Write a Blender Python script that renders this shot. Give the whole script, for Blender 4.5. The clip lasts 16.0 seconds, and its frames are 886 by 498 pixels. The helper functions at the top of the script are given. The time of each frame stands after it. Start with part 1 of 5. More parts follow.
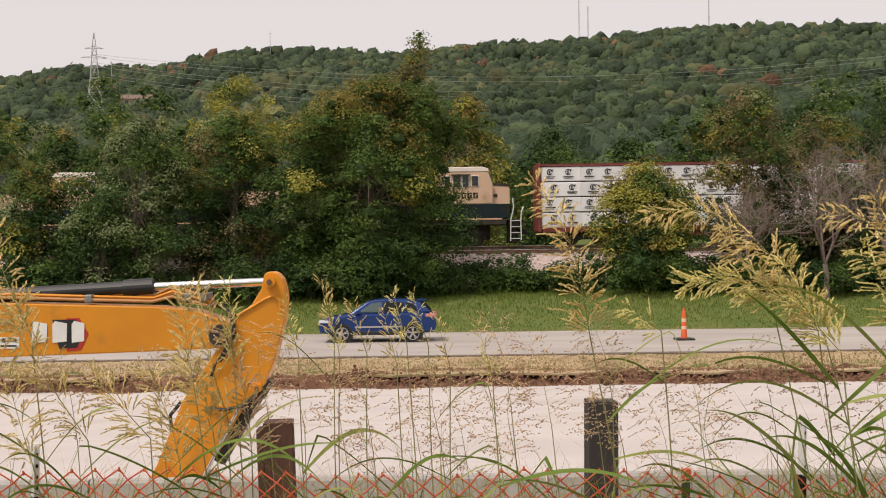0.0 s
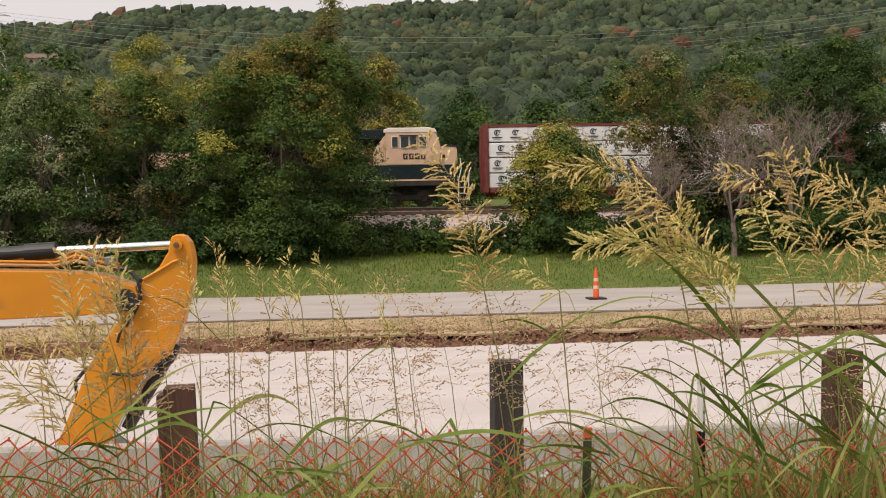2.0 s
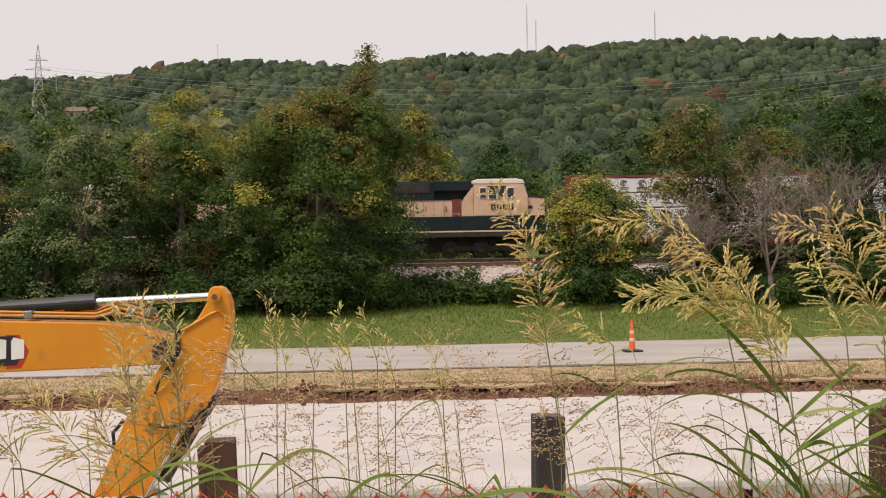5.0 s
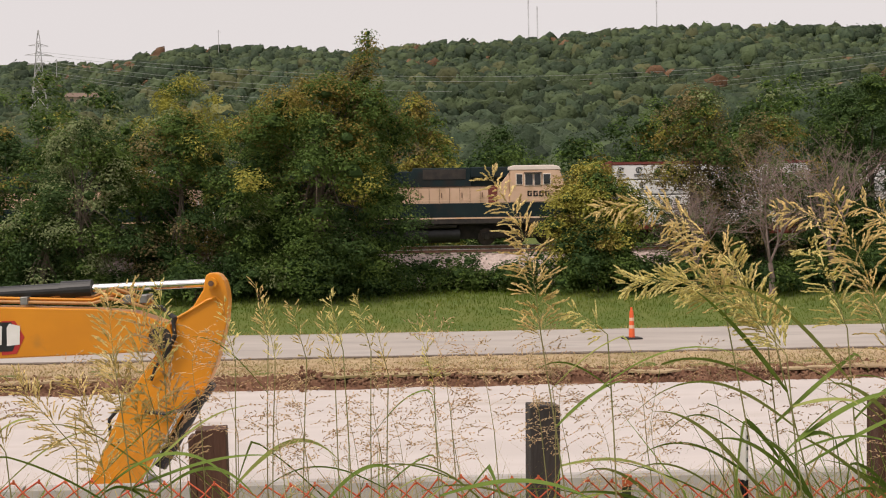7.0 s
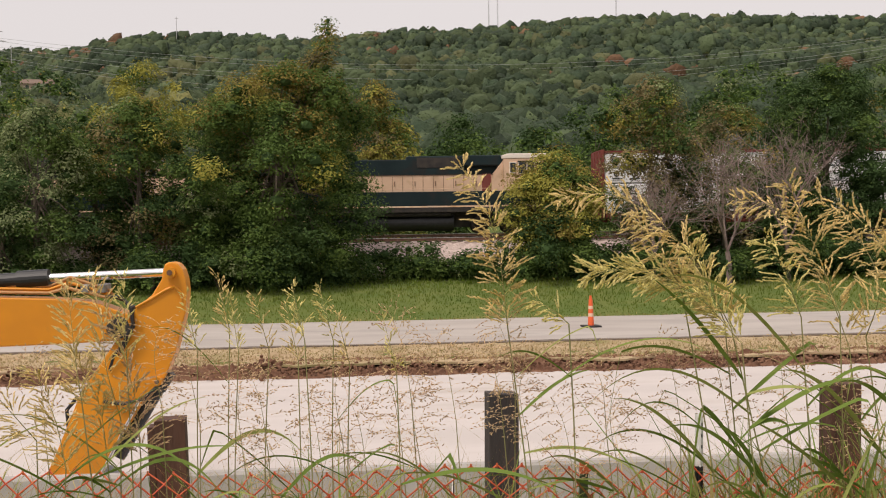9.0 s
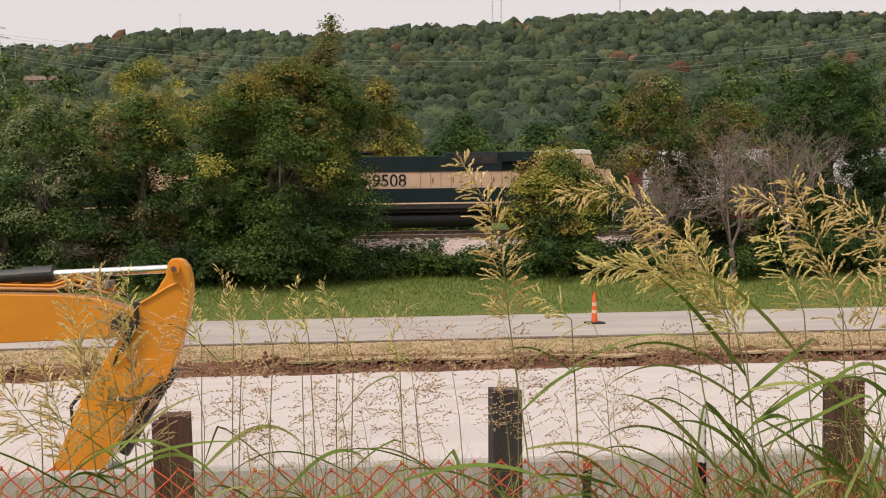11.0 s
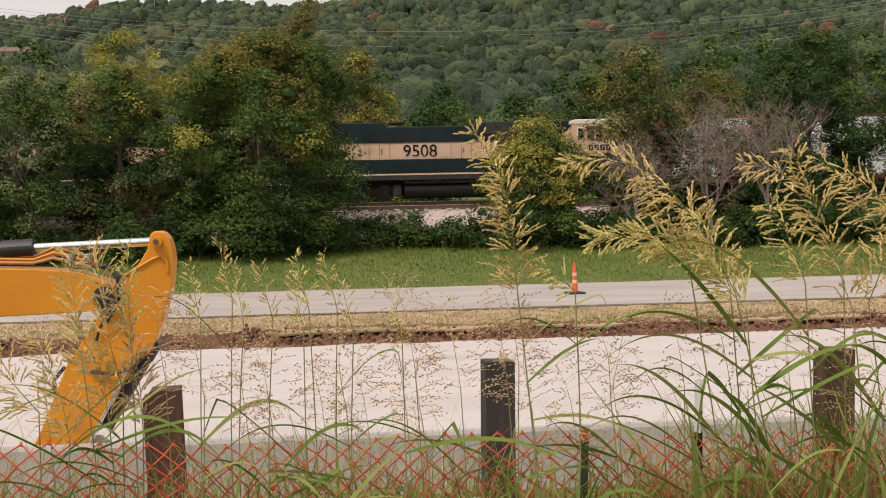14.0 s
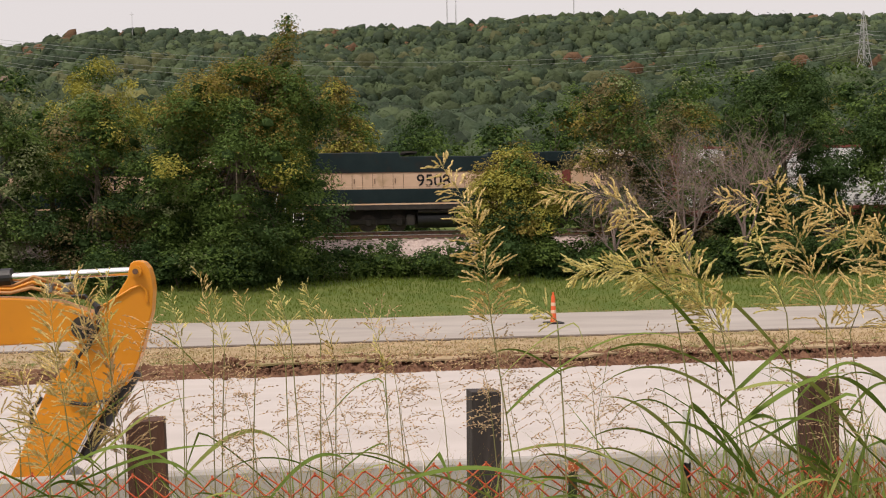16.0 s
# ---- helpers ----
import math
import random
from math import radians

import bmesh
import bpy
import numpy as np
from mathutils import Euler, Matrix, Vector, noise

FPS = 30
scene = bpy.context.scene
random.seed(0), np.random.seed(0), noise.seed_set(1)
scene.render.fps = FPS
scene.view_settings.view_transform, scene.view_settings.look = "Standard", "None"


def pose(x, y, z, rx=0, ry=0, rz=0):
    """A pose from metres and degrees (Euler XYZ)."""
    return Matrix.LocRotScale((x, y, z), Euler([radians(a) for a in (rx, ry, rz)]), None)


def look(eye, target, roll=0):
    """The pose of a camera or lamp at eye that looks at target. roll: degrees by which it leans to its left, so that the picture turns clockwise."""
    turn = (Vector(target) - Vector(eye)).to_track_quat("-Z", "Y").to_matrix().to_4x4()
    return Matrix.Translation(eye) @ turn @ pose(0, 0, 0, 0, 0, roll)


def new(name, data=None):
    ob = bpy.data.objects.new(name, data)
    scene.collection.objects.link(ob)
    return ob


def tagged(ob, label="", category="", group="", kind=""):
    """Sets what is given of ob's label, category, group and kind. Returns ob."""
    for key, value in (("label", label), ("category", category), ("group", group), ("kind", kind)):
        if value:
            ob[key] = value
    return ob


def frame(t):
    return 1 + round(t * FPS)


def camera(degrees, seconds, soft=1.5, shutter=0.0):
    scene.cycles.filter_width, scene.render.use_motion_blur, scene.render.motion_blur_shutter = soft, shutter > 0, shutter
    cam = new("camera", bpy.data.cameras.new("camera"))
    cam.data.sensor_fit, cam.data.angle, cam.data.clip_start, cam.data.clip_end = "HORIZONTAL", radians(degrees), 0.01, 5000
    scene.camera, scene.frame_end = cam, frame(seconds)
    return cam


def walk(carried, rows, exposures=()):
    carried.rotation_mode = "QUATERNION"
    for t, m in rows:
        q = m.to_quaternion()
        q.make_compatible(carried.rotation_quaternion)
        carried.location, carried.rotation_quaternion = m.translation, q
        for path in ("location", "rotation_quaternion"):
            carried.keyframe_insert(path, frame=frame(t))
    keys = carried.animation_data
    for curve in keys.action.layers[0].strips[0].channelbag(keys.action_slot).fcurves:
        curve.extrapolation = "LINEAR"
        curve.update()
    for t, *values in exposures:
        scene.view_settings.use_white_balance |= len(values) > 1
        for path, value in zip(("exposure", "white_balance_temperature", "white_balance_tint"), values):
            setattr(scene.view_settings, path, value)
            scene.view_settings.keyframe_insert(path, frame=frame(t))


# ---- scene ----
PATH = [
    (0, (-0.208, -1.239, 1.814), (-0.208, 0.761, 1.812), -0.8),
    (0.5, (-0.179, -1.22, 1.819), (-0.136, 0.779, 1.768), -0.6),
    (1, (-0.171, -1.205, 1.812), (-0.13, 0.794, 1.762), -0.6),
    (1.5, (-0.13, -1.137, 1.803), (-0.044, 0.859, 1.711), -1.2),
    (2, (-0.124, -1.154, 1.807), (0.02, 0.839, 1.736), -1.1),
    (2.5, (-0.124, -1.176, 1.813), (0.007, 0.818, 1.756), -1.0),
    (3, (-0.123, -1.132, 1.803), (-0.012, 0.864, 1.768), -1.3),
    (3.5, (-0.12, -1.121, 1.806), (-0.012, 0.876, 1.772), -1.3),
    (4, (-0.163, -1.182, 1.804), (-0.097, 0.817, 1.838), -1.2),
    (4.5, (-0.187, -1.177, 1.808), (-0.121, 0.821, 1.839), -1.3),
    (4.7, (-0.184, -1.167, 1.82), (-0.099, 0.831, 1.845), -1.1),
    (6.8, (-0.126, -1.058, 1.828), (-0.034, 0.939, 1.834), -0.9),
    (7, (-0.126, -1.055, 1.823), (-0.04, 0.943, 1.819), -0.9),
    (7.5, (-0.127, -1.063, 1.831), (-0.024, 0.935, 1.821), -0.8),
    (8, (-0.132, -1.089, 1.829), (-0.004, 0.907, 1.818), -0.7),
    (8.5, (-0.126, -1.088, 1.833), (0.029, 0.906, 1.814), -0.9),
    (10.8, (-0.118, -1.114, 1.831), (0.03, 0.88, 1.8), -1.0),
    (11, (-0.124, -1.103, 1.832), (0.024, 0.891, 1.801), -0.9),
    (11.5, (-0.141, -1.109, 1.832), (0.009, 0.885, 1.806), -0.7),
    (12, (-0.156, -1.103, 1.834), (0.01, 0.889, 1.795), -0.5),
    (12.5, (-0.17, -1.083, 1.835), (0.024, 0.907, 1.788), -0.2),
    (13, (-0.183, -1.054, 1.835), (-0.017, 0.938, 1.771), -0.9),
    (13.5, (-0.190, -0.980, 1.842), (0.055, 1.001, 1.715), -2.1),
    (14, (-0.212, -1.047, 1.836), (-0.027, 0.943, 1.754), -1.2),
    (14.5, (-0.229, -1.071, 1.836), (-0.04, 0.919, 1.751), -0.8),
    (15, (-0.24, -1.034, 1.837), (0.003, 0.95, 1.779), -1.1),
    (15.5, (-0.255, -1.04, 1.837), (-0.011, 0.945, 1.797), -0.9),
    (16, (-0.269, -1.037, 1.836), (-0.044, 0.95, 1.805), -1.1),
]
cam = camera(42.0, 16.0, soft=1.1)
walk(cam, [(t, look(eye, target, roll)) for t, eye, target, roll in PATH], [(0.0, 0.06, 6900, 16), (16.0, 0.06, 6900, 16)])

# ---- world and light: bright overcast, late afternoon ----
world = bpy.data.worlds.new("overcast_sky")
scene.world = world
world.use_nodes = True
wn, wl = world.node_tree.nodes, world.node_tree.links
wn.clear()
sky = wn.new("ShaderNodeTexSky")
sky.sky_type, sky.sun_disc = "NISHITA", False
sky.sun_elevation, sky.sun_rotation = radians(59), radians(225)
sky.dust_density, sky.air_density = 3.0, 1.0
grey = wn.new("ShaderNodeHueSaturation")
grey.inputs["Saturation"].default_value = 0.10
veil = wn.new("ShaderNodeMixRGB")
veil.inputs[0].default_value = 0.7
veil.inputs[2].default_value = (7.0, 6.95, 7.05, 1)
bg, wout = wn.new("ShaderNodeBackground"), wn.new("ShaderNodeOutputWorld")
bg.inputs["Strength"].default_value = 0.115
wl.new(sky.outputs[0], grey.inputs["Color"])
wl.new(grey.outputs[0], veil.inputs[1])
wl.new(veil.outputs[0], bg.inputs["Color"])
wl.new(bg.outputs[0], wout.inputs[0])
sun = new("sun", bpy.data.lights.new("sun", "SUN"))
sun.data.energy, sun.data.angle, sun.data.color = 2.45, radians(11), (1.0, 0.94, 0.85)
sun.matrix_world = look((-34, -34, 80), (0, 0, 0))


# ---- materials ----
def material(name, colour, rough=0.8, metal=0.0, second=None, scale=3.0, bump=0.0, bump_scale=40.0, island=0.0, through_light=0.0,
             stain=None, stain_scale=0.6, stain_lo=0.55, stain_hi=0.7, objrand=0.0, stretch=(1, 1, 1), bump_depth=0.02, gloss=0.5):
    m = bpy.data.materials.new(name)
    m.use_nodes = True
    n, l = m.node_tree.nodes, m.node_tree.links
    b = n["Principled BSDF"]
    b.inputs["Roughness"].default_value, b.inputs["Metallic"].default_value = rough, metal
    b.inputs["Base Color"].default_value = (*colour, 1)
    b.inputs["Specular IOR Level"].default_value = gloss
    geo = n.new("ShaderNodeNewGeometry")
    tc = n.new("ShaderNodeTexCoord")
    mp = n.new("ShaderNodeMapping")
    mp.inputs["Scale"].default_value = stretch
    l.new(tc.outputs["Object"], mp.inputs["Vector"])
    col = None
    if second:
        nz = n.new("ShaderNodeTexNoise")
        nz.inputs["Scale"].default_value, nz.inputs["Detail"].default_value = scale, 6
        l.new(mp.outputs[0], nz.inputs["Vector"])
        rp = n.new("ShaderNodeValToRGB")
        rp.color_ramp.elements[0].position, rp.color_ramp.elements[1].position = 0.35, 0.65
        rp.color_ramp.elements[0].color, rp.color_ramp.elements[1].color = (*colour, 1), (*second, 1)
        l.new(nz.outputs["Fac"], rp.inputs[0])
        col = rp.outputs[0]
    if stain:
        nz = n.new("ShaderNodeTexNoise")
        nz.inputs["Scale"].default_value, nz.inputs["Detail"].default_value = stain_scale, 8
        l.new(mp.outputs[0], nz.inputs["Vector"])
        rp = n.new("ShaderNodeValToRGB")
        rp.color_ramp.elements[0].position, rp.color_ramp.elements[1].position = stain_lo, stain_hi
        l.new(nz.outputs["Fac"], rp.inputs[0])
        mx = n.new("ShaderNodeMixRGB")
        mx.inputs[2].default_value = (*stain, 1)
        if col:
            l.new(col, mx.inputs[1])
        else:
            mx.inputs[1].default_value = (*colour, 1)
        l.new(rp.outputs[0], mx.inputs[0])
        col = mx.outputs[0]
    if island or objrand:
        hs = n.new("ShaderNodeHueSaturation")
        mr = n.new("ShaderNodeMapRange")
        amount = island or objrand
        mr.inputs["To Min"].default_value, mr.inputs["To Max"].default_value = 1 - amount, 1 + amount
        if island:
            l.new(geo.outputs["Random Per Island"], mr.inputs["Value"])
        else:
            oi = n.new("ShaderNodeObjectInfo")
            l.new(oi.outputs["Random"], mr.inputs["Value"])
        l.new(mr.outputs[0], hs.inputs["Value"])
        if col:
            l.new(col, hs.inputs["Color"])
        else:
            hs.inputs["Color"].default_value = (*colour, 1)
        col = hs.outputs[0]
    if col:
        l.new(col, b.inputs["Base Color"])
    if bump:
        nz = n.new("ShaderNodeTexNoise")
        nz.inputs["Scale"].default_value, nz.inputs["Detail"].default_value = bump_scale, 5
        l.new(mp.outputs[0], nz.inputs["Vector"])
        bp = n.new("ShaderNodeBump")
        bp.inputs["Strength"].default_value, bp.inputs["Distance"].default_value = bump, bump_depth
        l.new(nz.outputs["Fac"], bp.inputs["Height"])
        l.new(bp.outputs[0], b.inputs["Normal"])
    if through_light:
        tr, mix = n.new("ShaderNodeBsdfTranslucent"), n.new("ShaderNodeMixShader")
        mix.inputs[0].default_value = through_light
        if col:
            l.new(col, tr.inputs["Color"])
        else:
            tr.inputs["Color"].default_value = (*colour, 1)
        l.new(b.outputs[0], mix.inputs[1])
        l.new(tr.outputs[0], mix.inputs[2])
        l.new(mix.outputs[0], n["Material Output"].inputs[0])
    return m


def leaf(name, a, b, island=0.17, scale=0.35, bump=0.0, bump_scale=1.0, bump_depth=0.02):
    return material(name, a, 0.75, second=b, scale=scale, island=island, through_light=0.25, bump=bump, bump_scale=bump_scale, bump_depth=bump_depth, gloss=0.2)


M = {
    "ground": material("meadow_ground", (0.080, 0.120, 0.018), 0.95, second=(0.115, 0.140, 0.028), scale=0.8, bump=1.0, bump_scale=9),
    "turf": leaf("turf_blades", (0.098, 0.150, 0.018), (0.140, 0.180, 0.027), 0.1, scale=0.25),
    "concrete": material("pale_new_concrete", (0.49, 0.445, 0.425), 0.75, second=(0.56, 0.51, 0.49), scale=0.5, bump=0.12, bump_scale=30, stain=(0.44, 0.39, 0.355), stain_scale=0.5, stretch=(0.25, 1, 1)),
    "barrier": material("grey_cast_concrete", (0.35, 0.325, 0.305), 0.8, second=(0.40, 0.375, 0.355), scale=1.2, bump=0.15, bump_scale=25, stain=(0.36, 0.34, 0.32), stain_scale=1.5, stretch=(1, 1, 0.4)),
    "road": material("worn_grey_road_concrete", (0.36, 0.32, 0.295), 0.85, second=(0.43, 0.39, 0.36), scale=0.7, bump=0.2, bump_scale=20, stain=(0.33, 0.30, 0.28), stain_scale=0.9, stretch=(0.3, 1, 1)),
    "tar": material("dark_road_joint", (0.10, 0.075, 0.06), 0.9, second=(0.18, 0.14, 0.11), scale=3),
    "dirt": material("red_brown_turned_earth", (0.115, 0.052, 0.030), 0.95, second=(0.22, 0.115, 0.068), scale=2.5, bump=1.0, bump_scale=8),
    "straw_ground": material("straw_covered_soil", (0.34, 0.24, 0.14), 0.95, second=(0.44, 0.33, 0.20), scale=0.9, bump=0.8, bump_scale=12, stain=(0.22, 0.19, 0.07), stain_scale=0.4),
    "straw": leaf("dry_straw", (0.42, 0.31, 0.17), (0.32, 0.27, 0.12), 0.2, scale=0.5),
    "ballast": material("pinkish_ballast_stone", (0.40, 0.31, 0.28), 0.9, second=(0.54, 0.44, 0.40), scale=9, bump=1.0, bump_scale=14),
    "rail": material("rusty_rail_steel", (0.14, 0.07, 0.045), 0.6, 0.3, second=(0.22, 0.12, 0.08), scale=4),
    "railhead": material("polished_rail_head", (0.5, 0.47, 0.45), 0.35, 0.9),
    "tie": material("weathered_rail_tie", (0.06, 0.045, 0.035), 0.9, second=(0.10, 0.075, 0.06), scale=6),
    "bark": material("grey_brown_bark", (0.09, 0.07, 0.05), 0.95, second=(0.16, 0.13, 0.10), scale=5, bump=1.0, bump_scale=18, stretch=(1, 1, 0.3)),
    "deadwood": material("pinkish_grey_dead_wood", (0.185, 0.135, 0.120), 0.95, second=(0.26, 0.195, 0.175), scale=6),
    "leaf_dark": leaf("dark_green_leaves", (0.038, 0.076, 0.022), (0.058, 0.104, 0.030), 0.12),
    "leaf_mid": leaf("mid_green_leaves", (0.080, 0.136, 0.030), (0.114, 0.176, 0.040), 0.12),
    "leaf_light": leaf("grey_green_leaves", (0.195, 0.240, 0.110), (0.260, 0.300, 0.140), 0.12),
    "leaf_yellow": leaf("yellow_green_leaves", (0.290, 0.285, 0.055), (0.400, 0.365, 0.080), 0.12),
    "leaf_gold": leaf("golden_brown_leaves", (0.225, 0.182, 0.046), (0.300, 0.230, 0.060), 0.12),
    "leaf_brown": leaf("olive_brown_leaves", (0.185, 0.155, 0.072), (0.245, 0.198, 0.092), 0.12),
    # hill foliage: base colours lightened and blued to carry the distant haze
    "far_dark": leaf("hazed_dark_green_foliage", (0.043, 0.069, 0.040), (0.062, 0.089, 0.049), 0.32, scale=0.30, bump=1.0, bump_scale=0.9, bump_depth=0.9),
    "far_mid": leaf("hazed_green_foliage", (0.072, 0.102, 0.050), (0.095, 0.128, 0.061), 0.32, scale=0.30, bump=1.0, bump_scale=0.9, bump_depth=0.9),
    "far_olive": leaf("hazed_olive_foliage", (0.118, 0.128, 0.062), (0.140, 0.148, 0.068), 0.32, scale=0.30, bump=1.0, bump_scale=0.9, bump_depth=0.9),
    "far_yellow": leaf("hazed_yellow_green_foliage", (0.181, 0.187, 0.073), (0.218, 0.209, 0.078), 0.32, scale=0.30, bump=1.0, bump_scale=0.9, bump_depth=0.9),
    "far_red": leaf("hazed_rust_red_foliage", (0.181, 0.104, 0.061), (0.218, 0.122, 0.066), 0.32, scale=0.30, bump=1.0, bump_scale=0.9, bump_depth=0.9),
    "blade": leaf("green_grass_blade", (0.115, 0.185, 0.032), (0.20, 0.265, 0.06), 0.35, scale=1.5),
    "blade_pale": leaf("yellow_green_grass_blade", (0.25, 0.29, 0.075), (0.34, 0.36, 0.12), 0.25, scale=1.5),
    "blade_dry": leaf("dry_grass_blade", (0.46, 0.35, 0.15), (0.36, 0.31, 0.11), 0.3, scale=2),
    "blade_red": leaf("withered_red_brown_blade", (0.30, 0.11, 0.045), (0.42, 0.20, 0.08), 0.3, scale=2),
    "stem": material("green_grass_stem", (0.19, 0.21, 0.06), 0.6, second=(0.27, 0.22, 0.10), scale=4),
    "seed": leaf("golden_seed_head", (0.68, 0.51, 0.22), (0.76, 0.61, 0.30), 0.3, scale=5),
    "seed_green": leaf("yellow_green_seed_head", (0.66, 0.57, 0.22), (0.74, 0.64, 0.28), 0.3, scale=5),
    "seed_pink": leaf("pinkish_dry_seed_head", (0.55, 0.36, 0.23), (0.62, 0.46, 0.27), 0.3, scale=5),
    "orange_net": material("orange_red_plastic_net", (0.52, 0.07, 0.030), 0.6, second=(0.66, 0.14, 0.05), scale=4),
    "post_brown": material("brown_treated_timber", (0.062, 0.027, 0.018), 0.9, second=(0.115, 0.054, 0.034), scale=4, bump=0.8, bump_scale=30, stretch=(1, 1, 0.15)),
    "post_dark": material("dark_weathered_timber", (0.034, 0.029, 0.029), 0.9, second=(0.062, 0.050, 0.046), scale=4, bump=0.8, bump_scale=30, stretch=(1, 1, 0.15)),
    "cat_yellow": material("construction_yellow_paint", (0.70, 0.265, 0.012), 0.4, second=(0.62, 0.23, 0.012), scale=1.5, stain=(0.45, 0.19, 0.03), stain_scale=2.5, stain_lo=0.6, stain_hi=0.8),
    "black": material("black_rubber_and_paint", (0.011, 0.011, 0.013), 0.45, second=(0.02, 0.02, 0.022), scale=5),
    "hose": material("tan_covered_hose", (0.42, 0.20, 0.07), 0.6, second=(0.50, 0.26, 0.10), scale=5),
    "chrome": material("chrome_cylinder_rod", (0.75, 0.73, 0.72), 0.18, 1.0),
    "steel": material("dull_grey_steel", (0.32, 0.31, 0.30), 0.5, 0.7, second=(0.22, 0.21, 0.20), scale=6),
    "white": material("white_paint", (0.78, 0.77, 0.75), 0.5, second=(0.70, 0.69, 0.67), scale=3),
    "wrap": material("white_lumber_wrap", (0.72, 0.72, 0.72), 0.45, second=(0.80, 0.80, 0.80), scale=1.2, bump=0.4, bump_scale=4, objrand=0.06),
    "ink": material("dark_printed_ink", (0.018, 0.020, 0.022), 0.9, gloss=0.1),
    "red": material("dark_red_paint", (0.45, 0.03, 0.025), 0.5),
    "oxide": material("oxide_red_car_paint", (0.15, 0.028, 0.022), 0.7, second=(0.20, 0.045, 0.032), scale=1.5),
    "cream": material("faded_cream_loco_paint", (0.62, 0.42, 0.285), 0.55, second=(0.68, 0.47, 0.33), scale=0.8, stain=(0.50, 0.34, 0.21), stain_scale=1.2),
    "cream_roof": material("pale_cream_roof_paint", (0.80, 0.72, 0.64), 0.55, second=(0.74, 0.65, 0.57), scale=1.0),
    "loco_green": material("dark_blue_green_loco_paint", (0.006, 0.017, 0.020), 0.55, second=(0.011, 0.025, 0.028), scale=1.0, stain=(0.022, 0.020, 0.018), stain_scale=0.9, gloss=0.22),
    "seam": material("brown_panel_seam", (0.17, 0.10, 0.065), 0.8, second=(0.24, 0.15, 0.10), scale=3),
    "loco_orange": material("orange_cream_stripe", (0.66, 0.38, 0.20), 0.5, second=(0.74, 0.56, 0.42), scale=1.5),
    "underframe": material("sooty_underframe", (0.020, 0.018, 0.017), 0.8, second=(0.045, 0.036, 0.03), scale=3),
    "wheel_steel": material("worn_wheel_steel", (0.05, 0.04, 0.035), 0.55, 0.5, second=(0.09, 0.07, 0.06), scale=4),
    "glass": material("dark_window_glass", (0.02, 0.025, 0.028), 0.08),
    # glass whose pale base colour stands in for the reflected sky
    "windscreen": material("pale_glass_painted_reflection", (0.16, 0.22, 0.22), 0.05),
    "car_blue": material("metallic_blue_car_paint", (0.012, 0.042, 0.165), 0.22, 0.3, second=(0.014, 0.048, 0.18), scale=2),
    "tyre": material("tyre_rubber", (0.015, 0.015, 0.016), 0.85),
    "alloy": material("silver_alloy_wheel", (0.62, 0.61, 0.60), 0.3, 0.8),
    "lamp_red": material("red_tail_lamp", (0.55, 0.20, 0.19), 0.2),
    "lamp_clear": material("clear_headlamp", (0.65, 0.66, 0.68), 0.15),
    "cone_orange": material("orange_channeliser_plastic", (0.80, 0.13, 0.035), 0.5, second=(0.72, 0.11, 0.03), scale=4),
    "band": material("dusty_pale_band", (0.75, 0.52, 0.38), 0.5, second=(0.68, 0.44, 0.30), scale=5),
    "stake_green": material("dark_green_stake_paint", (0.035, 0.055, 0.022), 0.7, second=(0.06, 0.07, 0.03), scale=6),
    "pylon": material("pale_galvanised_lattice", (0.42, 0.42, 0.42), 0.6, 0.2),
    "wire": material("pale_power_line", (0.34, 0.36, 0.34), 0.6),
    "house": material("tan_house_wall", (0.38, 0.29, 0.21), 0.8, second=(0.44, 0.34, 0.25), scale=1),
    "roof": material("brown_house_roof", (0.16, 0.11, 0.085), 0.9, second=(0.20, 0.14, 0.11), scale=1),
}


# ---- mesh helpers ----
def quick(name, verts, faces, mats, index=None, smooth=False):
    """A mesh from arrays: verts n x 3, faces m x k of one size."""
    verts, faces = np.asarray(verts, np.float32), np.asarray(faces, np.int32)
    me = bpy.data.meshes.new(name)
    me.vertices.add(len(verts))
    me.vertices.foreach_set("co", verts.ravel())
    k = faces.shape[1]
    me.loops.add(faces.size)
    me.loops.foreach_set("vertex_index", faces.ravel())
    me.polygons.add(len(faces))
    me.polygons.foreach_set("loop_start", np.arange(0, faces.size, k, dtype=np.int32))
    for m in mats if isinstance(mats, (list, tuple)) else [mats]:
        me.materials.append(m)
    if index is not None:
        me.polygons.foreach_set("material_index", np.asarray(index, np.int32))
    me.polygons.foreach_set("use_smooth", np.full(len(faces), smooth))
    me.update(calc_edges=True)
    return me


def put(name, me, parent=None, label=""):
    ob = new(name, me)
    if parent:
        ob.parent = parent
    if label:
        ob["label"] = label
    return ob


def part(name, bm, mat, parent=None, label="", smooth=False):
    me = bpy.data.meshes.new(name)
    bm.to_mesh(me)
    bm.free()
    me.materials.append(mat)
    if smooth:
        me.polygons.foreach_set("use_smooth", np.full(len(me.polygons), True))
    return put(name, me, parent, label)


def root(name, m, label, category, group="", kind=""):
    ob = new(name)
    ob.matrix_world = m
    return tagged(ob, label, category, group, kind)


def box(bm, lo, hi, bevel=0.0, m=None):
    c = [(a + b) / 2 for a, b in zip(lo, hi)]
    s = [b - a for a, b in zip(lo, hi)]
    mat = Matrix.Translation(c) @ Matrix.Diagonal((*s, 1))
    vs = bmesh.ops.create_cube(bm, size=1, matrix=(m @ mat) if m else mat)["verts"]
    if bevel:
        es = list({e for v in vs for e in v.link_edges})
        bmesh.ops.bevel(bm, geom=es, offset=bevel, segments=2, affect="EDGES", profile=0.5)
    return vs


